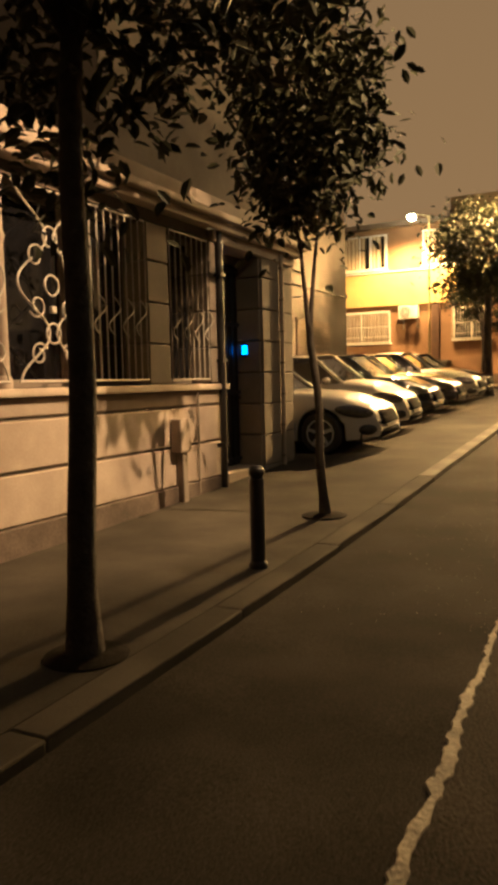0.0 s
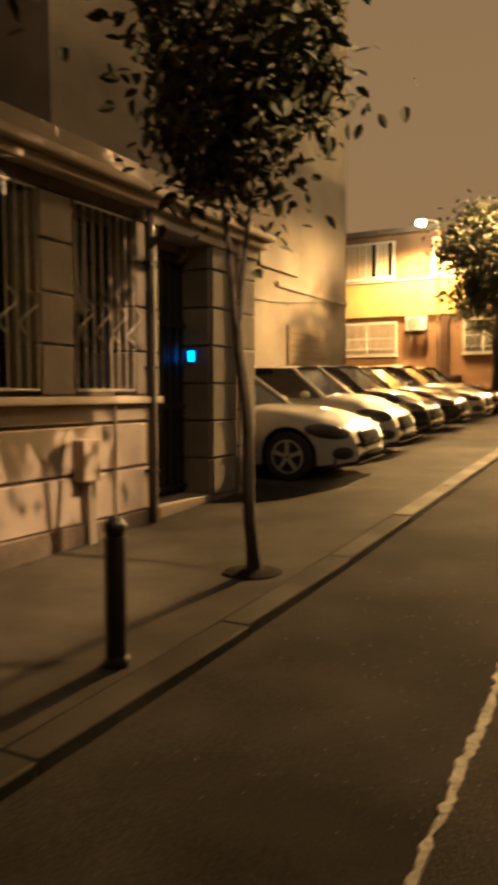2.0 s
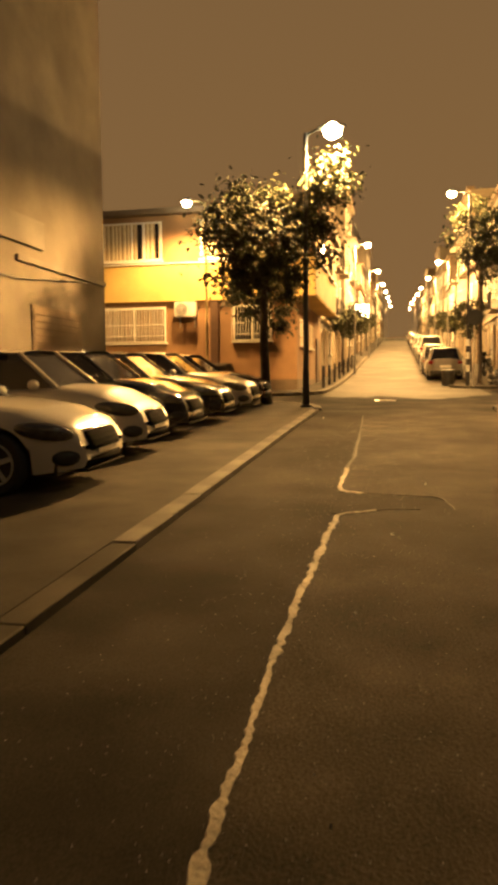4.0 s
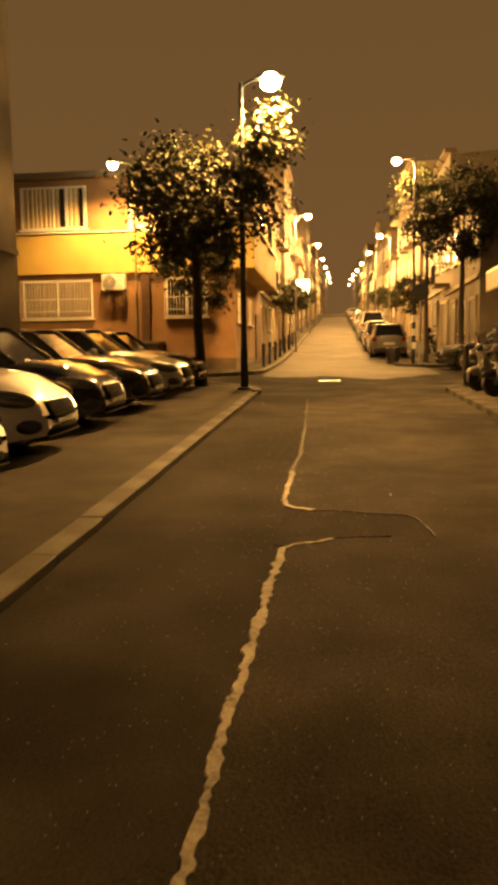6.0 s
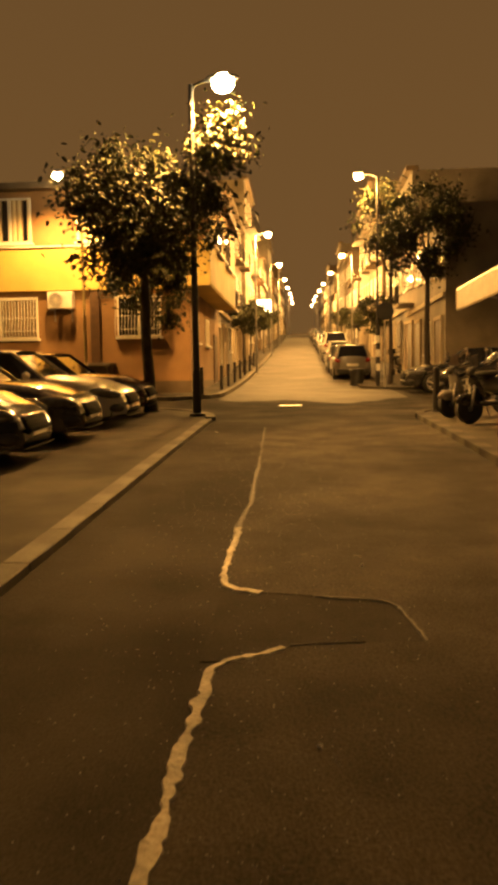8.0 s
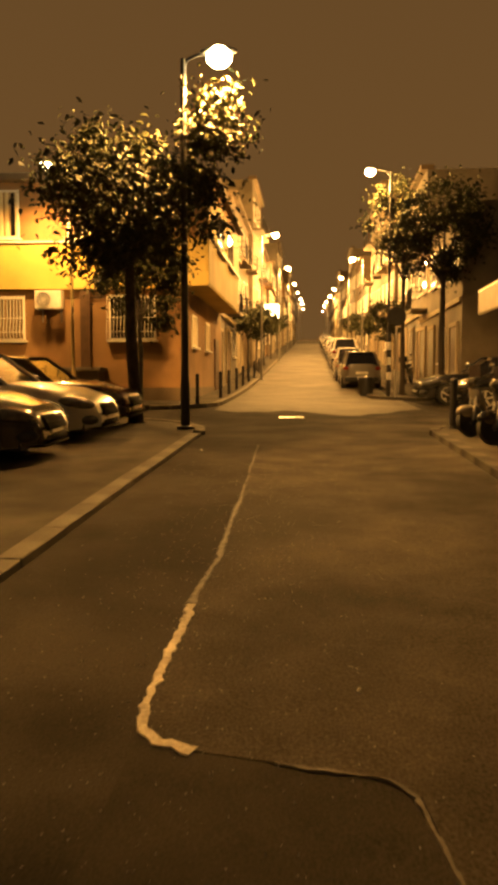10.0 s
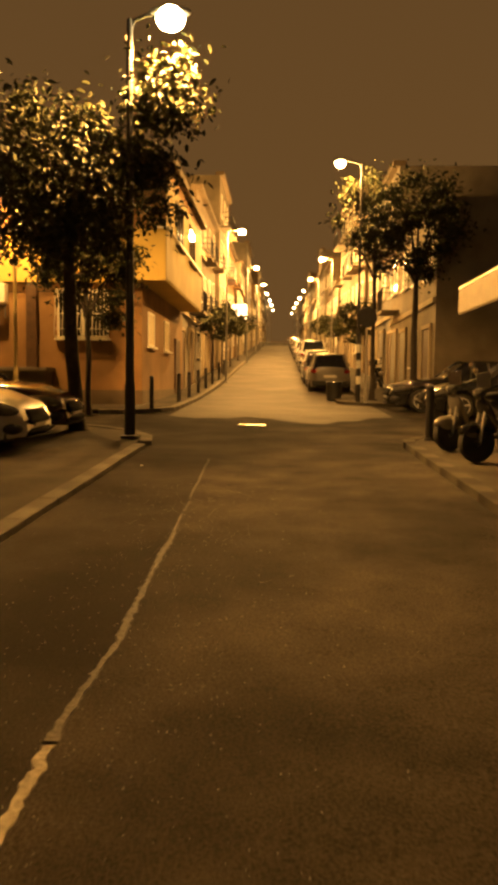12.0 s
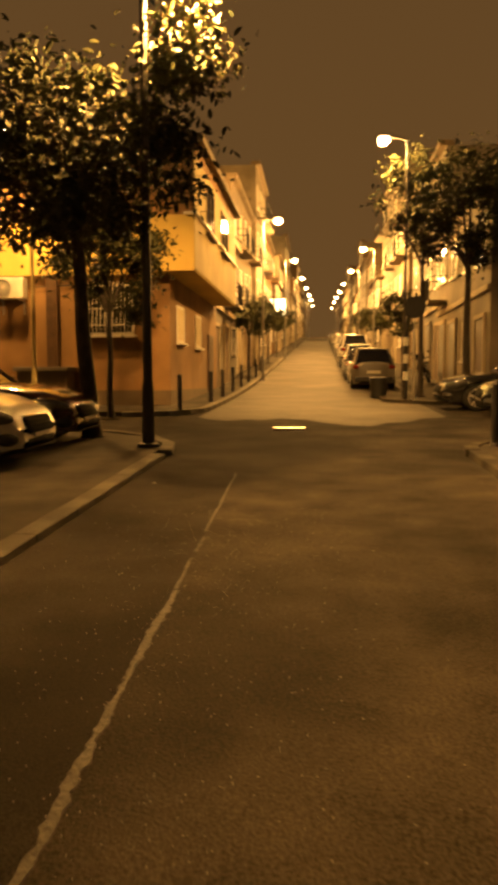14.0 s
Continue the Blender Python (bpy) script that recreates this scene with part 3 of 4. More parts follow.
# ---- two-wheelers ----
def scooter(x, y, yaw, paint, label, up=.09, name="scooter"):
    t = thing(name, label, "scooter", on_ground(x, y, yaw, up) @ pose(0, 0, 0, 7), "parked scooters")
    for wx in (-.62, .66):
        bm = bmesh.new()
        lathe(bm, ((.16, -.05), (.24, -.055), (.265, 0), (.24, .055), (.16, .05)), 20, pose(wx, 0, .265, 90))
        w = part("wheel", bm, RUBBER, t)
        bm = bmesh.new()
        lathe(bm, ((.165, -.03), (.165, .03), (.05, .05), (.05, -.05)), 14, pose(wx, 0, .265, 90))
        part("rim", bm, ALLOY, w)
    bm = bmesh.new()
    ball(bm, -.42, 0, .62, .46, .17, .17, 3)
    ball(bm, -.68, 0, .70, .24, .12, .10, 2)
    part("tail_body", bm, paint, t)
    bm = bmesh.new()
    ball(bm, -.30, 0, .83, .42, .145, .07, 3)
    part("seat", bm, BLACKP, t, "black padded seat")
    bm = bmesh.new()
    ball(bm, .50, 0, .64, .07, .18, .28, 3, Matrix.Rotation(.4, 4, "Y") @ Matrix())
    part("leg_shield", bm, paint, t)
    part("footboard", boxes((-.1, .48, -.16, .16, .32, .39), bevel=.03), BLACKP, t)
    bm = bmesh.new()
    ball(bm, .66, 0, .42, .27, .085, .13, 2)
    part("front_mudguard", bm, paint, t)
    part("fork", tubes(([(.66, .09, .27), (.54, .07, .78)], .022), ([(.66, -.09, .27), (.54, -.07, .78)], .022)), STEEL, t)
    part("handlebar", tubes(([(.40, .36, 1.06), (.46, .2, 1.02), (.50, 0, .98), (.46, -.2, 1.02), (.40, -.36, 1.06)], .018)), BLACKP, t)
    bm = bmesh.new()
    ball(bm, .60, 0, .93, .085, .12, .09, 2)
    part("headlight", bm, LENS, t)
    part("windscreen", boxes((.52, .535, -.18, .18, .98, 1.22), bevel=.006), GLASS, t)
    for s in (1, -1):
        m = part("mirror_stalk", tubes(([(.44, s * .26, 1.03), (.46, s * .33, 1.24)], .008)), BLACKP, t)
        bm = bmesh.new()
        ball(bm, .46, s * .34, 1.27, .02, .07, .05, 2)
        part("mirror", bm, CHROME, m)
    bm = bmesh.new()
    ball(bm, -.90, 0, .70, .05, .09, .05, 2)
    part("tail_light", bm, REDLENS, t)
    part("exhaust", tubes(([(-.1, -.14, .26), (-.45, -.17, .28), (-.85, -.17, .36)], [.03, .055, .06])), STEEL, t)
    part("stand", tubes(([(-.05, .1, .3), (-.02, .26, .0)], .014)), STEEL, t)
    return t


def bollard(x, y, h, label, up=.06, r=.055):
    t = thing("bollard", label, "bollard", pose(x, y, gz(y) + up), "street bollards")
    bm = bmesh.new()
    lathe(bm, ((r * 1.25, 0), (r * 1.25, .03), (r, .05), (r, h - .09)), 16)
    part("shaft", bm, IRON, t)
    bm = bmesh.new()
    lathe(bm, ((r * .86, h - .09), (r * .86, h - .07), (r * 1.06, h - .06), (r * 1.06, h - .03), (r * .8, h - .005), (r * .3, h + .006)), 16)
    part("cap", bm, IRON, t)
    return t


# ---- old stone house with the gate ----
WX = -4.3


def block(bm, x0, x1, y0, y1, z0, z1):
    box(bm, x0, x1, y0, y1, z0, z1, bevel=.012)


def gate_house():
    w = thing("wall_gatehouse", "low old house wall of peach stone courses with barred windows", "wall", kind="structure")
    part("core", boxes((WX - .34, WX - .025, -9, 7.98, -.5, 1.30), (WX - .34, WX - .025, 9.02, 10.1, -.3, 3.3), (WX - .34, WX - .02, -9, 10.1, 3.02, 3.32)), JOINT, w)
    # stone courses under the windows
    for z0, z1, ln, dx in ((-.3, .24, 7.0, .03), (.25, .655, 7.0, 0), (.685, 1.085, 7.0, 0), (1.115, 1.27, 7.0, .0)):
        y = -6.02
        while y < 7.98:
            y1 = min(y + ln, 7.98)
            bm = bmesh.new()
            block(bm, WX - .06, WX + dx, y + .004, y1 - .004, z0, z1)
            part("stone_block", bm, PLASTER if z0 > 0 else PLINTH, w)
            y += ln
    bm = bmesh.new()
    block(bm, WX - .34, WX + .07, -9, 7.98, 1.275, 1.345)
    part("sill", bm, PLASTER, w, "projecting stone sill ledge")
    # pilasters between windows, in courses
    for y0, y1, dx in ((-1.3, -.95, 0), (1.0, 1.35, 0), (3.1, 3.42, 0), (6.35, 6.74, .02), (7.62, 7.98, .02), (9.02, 9.56, .03), (9.60, 10.1, .0)):
        z = 1.35 if y1 < 8.5 else -.2
        while z < 2.98:
            bm = bmesh.new()
            block(bm, WX - .26, WX + dx, y0, y1, z + .008, min(z + .42, 3.0) - .008)
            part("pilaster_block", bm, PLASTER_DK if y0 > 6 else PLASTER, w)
            z += .42
    # slender mullions
    for y in (-.2, .6, 1.9, 2.6, 4.45, 5.40):
        bm = bmesh.new()
        lathe(bm, ((.07, 1.345), (.07, 1.42), (.05, 1.45), (.045, 2.5), (.06, 2.55), (.045, 2.6), (.05, 2.98), (.08, 3.03)), 12, pose(WX - .10, y, 0))
        part("mullion", bm, PLASTER, w)
    # gate recess, its shade deepened by the darker stone colour
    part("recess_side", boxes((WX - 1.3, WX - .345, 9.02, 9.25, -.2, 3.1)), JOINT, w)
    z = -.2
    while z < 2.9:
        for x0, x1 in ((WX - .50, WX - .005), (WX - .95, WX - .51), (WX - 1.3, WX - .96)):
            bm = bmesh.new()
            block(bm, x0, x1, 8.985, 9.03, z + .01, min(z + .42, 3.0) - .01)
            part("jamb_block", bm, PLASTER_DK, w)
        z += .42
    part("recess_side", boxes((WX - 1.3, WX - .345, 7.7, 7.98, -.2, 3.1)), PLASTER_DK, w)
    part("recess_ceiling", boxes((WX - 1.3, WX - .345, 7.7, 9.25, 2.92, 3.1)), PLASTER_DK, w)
    part("lintel", boxes((WX - .30, WX + .05, 7.7, 10.12, 3.0, 3.13), bevel=.012), PLASTER, w)
    part("step", boxes((WX - 1.25, WX + .0, 7.99, 9.0, -.1, .235), bevel=.015), PLASTER, w, "worn stone doorstep")
    # cornice
    part("cornice", boxes((WX - .3, WX + .14, -9, 10.2, 3.13, 3.22), (WX - .3, WX + .22, -9, 10.25, 3.224, 3.30), bevel=.015), PLASTER, w, "moulded stone cornice")
    part("parapet", boxes((WX - .25, WX - .02, -9, 10.1, 3.32, 3.55)), PLASTER, w)
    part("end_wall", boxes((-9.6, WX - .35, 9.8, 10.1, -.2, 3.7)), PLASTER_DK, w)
    # house body behind; upper wall and rooms get their shade from the dark colour
    h = thing("wall_house", "upper house wall behind the cornice", "wall", kind="structure")
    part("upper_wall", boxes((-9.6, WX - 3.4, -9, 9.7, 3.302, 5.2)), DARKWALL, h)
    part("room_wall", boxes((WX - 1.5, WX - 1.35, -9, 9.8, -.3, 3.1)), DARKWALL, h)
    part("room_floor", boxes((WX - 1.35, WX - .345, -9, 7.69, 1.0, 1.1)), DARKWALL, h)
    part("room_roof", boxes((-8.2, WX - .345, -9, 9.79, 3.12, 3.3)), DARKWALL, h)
    d = thing("door_1", "dark iron entrance gate, closed, in a stone recess", "gate", kind="structure")
    part("panel", boxes((WX - .38, WX - .345, 7.985, 8.98, .24, 2.9)), BLACKP, d)
    for y in span(8.05, 8.92, .145):
        part("gate_bar", boxes((WX - .335, WX - .31, y - .011, y + .011, .26, 2.88)), IRON, d)
    for z in (.3, 1.2, 2.1, 2.8):
        part("gate_rail", boxes((WX - .34, WX - .305, 7.99, 8.98, z, z + .05)), IRON, d)
    part("knob", tubes(([(WX - .31, 8.85, 1.15), (WX - .24, 8.85, 1.15)], .025)), CHROME, d)
    t = thing("intercom", "lit blue intercom keypad on a stone jamb", "intercom")
    part("case", boxes((WX - .27, WX - .17, 8.965, 8.985, 1.70, 1.87), bevel=.008), BLACKP, t)
    part("display", boxes((WX - .255, WX - .185, 8.957, 8.965, 1.73, 1.845)), BLUE, t, "glowing blue display")
    # windows
    for i, (y0, y1) in enumerate(((-.95, 1.0), (1.35, 3.1), (3.42, 6.35), (6.74, 7.62))):
        o = thing("window_%d" % (i + 1), "dark window behind a wrought-iron grille", "window", kind="structure")
        n = max(1, round((y1 - y0) / .95))
        part("window_frame", boxes((WX - .30, WX - .25, y0, y1, 1.35, 1.42), (WX - .30, WX - .25, y0, y1, 2.95, 3.02),
                                   *[(WX - .30, WX - .25, y0 + (y1 - y0) * k / n - .03, y0 + (y1 - y0) * k / n + .03, 1.42, 2.95) for k in range(n + 1)]), PLASTER_DK, o)
        for k in range(n):
            a, b = y0 + (y1 - y0) * k / n + .03, y0 + (y1 - y0) * (k + 1) / n - .03
            part("pane", boxes((WX - .285, WX - .275, a, b, 1.42, 2.95)), GLASS, o)
    pipe = thing("drainpipe", "dark metal drainpipe beside the gate", "pipe")
    part("pipe", tubes(([(WX + .06, 7.80, .1), (WX + .06, 7.80, 3.12)], .042)), IRON, pipe)
    for z in (.6, 1.6, 2.6):
        part("bracket", boxes((WX, WX + .11, 7.745, 7.855, z, z + .035)), IRON, pipe)
    pipe = thing("conduit", "pale vertical cable conduit on the end pillar", "pipe")
    part("pipe", tubes(([(WX + .06, 9.585, .1), (WX + .06, 9.585, 3.12)], .03)), PLASTER, pipe)
    for z in span(.3, 2.9, .42):
        part("bracket", boxes((WX + .0, WX + .10, 9.54, 9.63, z, z + .03)), PLASTER_DK, pipe)
    b = thing("meter_box", "small pale utility box on a slim post at the wall", "utility box")
    part("post", boxes((WX + .01, WX + .10, 6.80, 6.90, .06, .62), bevel=.01), PLASTER_DK, b)
    part("case", boxes((WX + .01, WX + .14, 6.70, 6.92, .62, .98), bevel=.012), PLASTER, b)
    part("cable", tubes(([(WX + .03, 7.25, .1), (WX + .03, 7.27, 1.3)], .012)), PLASTER_DK, b)


def arc(cx, cz, r, a0, a1, n=12, grow=1.0):
    return [(cx + r * (grow ** (i / n)) * math.cos(radians(a0 + (a1 - a0) * i / n)), cz + r * (grow ** (i / n)) * math.sin(radians(a0 + (a1 - a0) * i / n))) for i in range(n + 1)]


def grille(y0, y1, scrolls, label):
    g = thing("window_grille", label, "window grille", group="window grilles")
    x = WX + .015
    for z in (1.40, 2.98):
        part("rail", tubes(([(x, y0, z), (x, y1, z)], .012), seg=6), IRON_W, g)
    if not scrolls:
        n = round((y1 - y0) / .11)
        for k in range(n + 1):
            y = y0 + (y1 - y0) * k / n
            part("bar", tubes(([(x, y, 1.40), (x, y, 2.98)], .009), seg=6), IRON_W, g)
        for k in range(0, n, 2):
            y = y0 + (y1 - y0) * (k + 1) / n
            pts = [(x + .012, y + .09 * math.sin(a), 2.0 + .18 * a / math.pi) for a in span(-math.pi, math.pi, .3)]
            part("scroll", tubes((pts, .008), seg=5), IRON_W, g)
        return
    n = max(1, round((y1 - y0) / .62))
    for k in range(n):
        c = y0 + (y1 - y0) * (k + .5) / n
        h = (y1 - y0) / n / 2
        for s in (1, -1):
            # tall wavy ribbon from rail to rail
            pts = [(x, c + s * h * (.52 + .42 * math.cos((z - 1.40) * math.tau / .80)), z) for z in span(1.40, 2.98, .045)]
            part("ribbon", tubes((pts, .010), seg=6), IRON_W, g)
            # hooked scrolls
            for cz, up in ((1.62, 1), (2.42, 1), (2.02, -1)):
                sp = arc(c + s * h * .45, cz, .045, 90 * up, 90 * up + s * 420, 22, 2.3)
                part("scroll", tubes(([(x + .01, a, b) for a, b in sp], .008), seg=5), IRON_W, g)
        for cz in (1.80, 2.20, 2.60):
            bm = bmesh.new()
            tube(bm, [(x, a, b) for a, b in arc(c, cz, .085, 0, 345, 16)], .010, 6, closed=True)
            part("ring", bm, IRON_W, g)
        part("rosette", boxes((x - .012, x + .022, c - .03, c + .03, 1.97, 2.03), bevel=.008), IRON_W, g)


# ---- buildings ----
def window_unit(parent, face, u0, u1, z0, z1, at, glass=GLASS, frame_mat=WHITE, sill=True, depth=.08):
    """A framed window set on a wall. face: 'x+', 'x-' or 'y-': the way it looks; at: the wall's plane."""
    s = 1 if face == "x+" else -1

    def bx(a0, a1, b0, b1, d0, d1):
        lo, hi = sorted((at + s * d0, at + s * d1))
        return (lo, hi, a0, a1, b0, b1) if face[0] == "x" else (a0, a1, lo, hi, b0, b1)
    f = part("window", boxes(bx(u0, u0 + .06, z0, z1, -.02, .035), bx(u1 - .06, u1, z0, z1, -.02, .035), bx(u0 + .06, u1 - .06, z1 - .06, z1, -.02, .035),
                             bx(u0 + .06, u1 - .06, z0, z0 + .06, -.02, .035), bx((u0 + u1) / 2 - .025, (u0 + u1) / 2 + .025, z0 + .06, z1 - .06, -.02, .03)), frame_mat, parent)
    if glass in (CURTAIN, NET) and u1 - u0 > 1.3:
        bm = bmesh.new()
        n = round((u1 - u0) / .028)
        cols = []
        for k in range(n + 1):
            u = u0 + .06 + (u1 - u0 - .12) * k / n
            d = at + s * (.008 + .012 * math.sin(k * 1.05 + .6 * math.sin(k * .31)))
            cols.append([bm.verts.new((d, u, z) if face[0] == "x" else (u, d, z)) for z in (z0 + .06, z1 - .06)])
        for a, b in zip(cols, cols[1:]):
            bm.faces.new((a[0], b[0], b[1], a[1]))
        part("curtain", bm, glass, f, "pale folded curtain")
    else:
        part("pane", boxes(bx(u0 + .06, u1 - .06, z0 + .06, z1 - .06, -.015, .012)), glass, f)
    if sill:
        part("sill", boxes(bx(u0 - .06, u1 + .06, z0 - .06, z0 - .003, -.02, .13)), frame_mat, f)
    return f


def cage(parent, u0, u1, z0, z1, y):
    n = round((u1 - u0) / .105)
    for k in range(n + 1):
        u = u0 + (u1 - u0) * k / n
        part("cage_bar", tubes(([(u, y - .02, z1), (u, y - .16, z1 - .12), (u, y - .17, (z0 + z1) / 2), (u, y - .27, z0 + .28), (u, y - .20, z0 + .06), (u, y - .02, z0)], .0135), seg=5), IRON_W, parent)
    for z, d in ((z1 - .12, .16), ((z0 + z1) / 2, .17), (z0 + .28, .27), (z0 + .06, .2)):
        part("cage_rail", tubes(([(u0, y - d, z), (u1, y - d, z)], .014), seg=5), IRON_W, parent)


def corner_building():
    Y = 31.3
    b = thing("corner_building", "orange and yellow rendered apartment building on the corner", "building")
    part("wall", boxes((-17, -3.75, Y, Y + 8.6, .2, 4.449)), ORANGE, b, "orange-brown rendered ground floor")
    part("plinth", boxes((-17, -3.73, Y - .02, Y + 8.62, .2, 1.45)), BROWN, b)
    part("overhang", boxes((-17, -4.6, Y - .16, Y + 8.3, 4.45, 5.82), (-4.6, -3.0, Y - .62, Y + 8.3, 4.45, 5.82)), YELLOW, b, "yellow rendered overhanging band")
    part("upper_wall", boxes((-17, -3.02, Y - .02, Y + 8.3, 5.821, 7.66)), ORANGE, b)
    part("side_band", boxes((-3.0, -2.975, Y - .6, Y + 8.28, 4.50, 7.3)), OLIVE, b, "ochre rendered side of the overhang")
    part("balcony_cap", boxes((-3.25, -2.9, Y - .66, Y + 8.34, 5.823, 5.88), (-17, -3.25, Y - .22, Y - .025, 5.823, 5.88), bevel=.01), WHITE, b)
    part("roof", boxes((-17.2, -2.8, Y - .4, Y + 8.6, 7.66, 7.86)), BROWN, b)
    for u0, u1 in ((-11.35, -8.8), (-6.15, -4.7), (-14.5, -12.3)):
        w = window_unit(b, "y-", u0, u1, 2.9, 4.25, Y, NET if u0 < -8 else GLASS)
        cage(b, u0 - .02, u1 + .02, 2.86, 4.28, Y)
    for u0, u1 in ((-11.3, -8.9), (-7.4, -5.2), (-14.6, -12.4)):
        window_unit(b, "y-", u0, u1, 6.0, 7.45, Y - .02, CURTAIN)
    # dark gaps between the drawn curtains, and the sash beside them
    part("curtain_gap", boxes((-9.86, -9.68, Y - .06, Y - .052, 6.08, 7.37), (-9.15, -9.02, Y - .06, Y - .052, 6.08, 7.37)), GLASS, b, "dark gap between drawn curtains")
    part("sash", boxes((-9.66, -9.56, Y - .075, Y - .052, 6.06, 7.39)), WHITE, b)
    for y0, y1 in ((32.2, 33.2), (35.2, 36.2)):
        window_unit(b, "x+", y0, y1, 2.75, 3.75, -3.75, CURTAIN, WHITE)
    for y0, y1 in ((32.6, 34.0), (35.6, 37.2)):
        window_unit(b, "x+", y0, y1, 5.75, 7.0, -2.975, GLASS, BROWN)
    part("door", boxes((-3.76, -3.69, 37.7, 38.8, 1.1, 3.3), bevel=.01), WOODD, b)
    # upright shadow stripe, built as a strip in the dark door brown
    part("shadow_pilaster", boxes((-7.02, -6.72, Y - .12, Y - .025, 1.0, 4.44)), WOODD, b)
    part("cable", tubes(([(-8.3, Y - .05, 4.30), (-7.3, Y - .06, 4.16), (-6.3, Y - .05, 4.2), (-4.5, Y - .05, 4.24)], .012)), IRON, b)
    a = thing("air_conditioner", "white outdoor air conditioner on wall brackets", "air conditioner")
    part("case", boxes((-8.34, -7.52, Y - .40, Y - .10, 3.84, 4.38), bevel=.015), WHITE, a)
    bm = bmesh.new()
    lathe(bm, ((.20, 0), (.225, 0), (.225, .025), (.20, .025), (.19, .008)), 24, pose(-8.06, Y - .405, 4.11, 90))
    fan = part("fan_guard", bm, STEEL, a)
    bm = bmesh.new()
    lathe(bm, ((.195, -.002), (.195, .006)), 24, pose(-8.06, Y - .402, 4.11, 90))
    part("fan_opening", bm, BLACKP, fan)
    for k in range(6):
        q = k * math.pi / 6
        part("guard_bar", tubes(([(-8.06 - .2 * math.cos(q), Y - .42, 4.11 - .2 * math.sin(q)), (-8.06 + .2 * math.cos(q), Y - .42, 4.11 + .2 * math.sin(q))], .005), seg=5), WHITE, fan)
    for u in (-8.22, -7.64):
        part("bracket", boxes((u - .02, u + .02, Y - .42, Y, 3.79, 3.835), (u - .02, u + .02, Y - .04, Y - .002, 3.45, 3.79)), STEEL, a)
    t = thing("planter_box", "low dark masonry planter against the orange wall", "planter")
    part("body", boxes((-7.6, -6.3, Y - .75, Y - .03, .98, 1.95), bevel=.01), BROWN, t)
    part("cap", boxes((-7.68, -6.22, Y - .82, Y - .025, 1.95, 2.06), bevel=.01), GREYW, t)


def back_building():
    b = thing("tall_building", "tall plain rendered building behind the parked cars", "building")
    part("wall", boxes((-16, -8.0, 10.6, 23.25, .0, 14)), CONCRETE, b)
    part("return_wall", boxes((-16, -8.7, 23.25, 24.5, .2, 14)), GREYW, b)
    part("string_course", boxes((-8.02, -7.93, 18.4, 23.2, 3.98, 4.10)), GREYW, b)
    part("shutter", boxes((-8.02, -7.96, 19.0, 21.6, 1.6, 3.1), bevel=.01), BROWN, b, "dull brown roller shutter")
    for k in range(9):
        z = 1.66 + k * .155
        part("shutter_slat", boxes((-7.965, -7.945, 19.05, 21.55, z, z + .13), bevel=.006), BROWN, b)
    part("sign", boxes((-8.0, -7.92, 17.4, 19.6, 4.35, 4.95), bevel=.01), GREYW, b, "faded grey signboard")
    part("base_band", boxes((-8.02, -7.97, 10.6, 18.9, .1, 1.3)), GREYW, b)
    c = thing("wall_cable", "thin cable sagging along the rendered wall", "cable")
    part("cable", tubes(([(-7.94, 14, 3.9), (-7.94, 16, 3.55), (-7.94, 18.4, 3.6), (-7.94, 21.9, 3.95)], .015), seg=5), IRON, c)


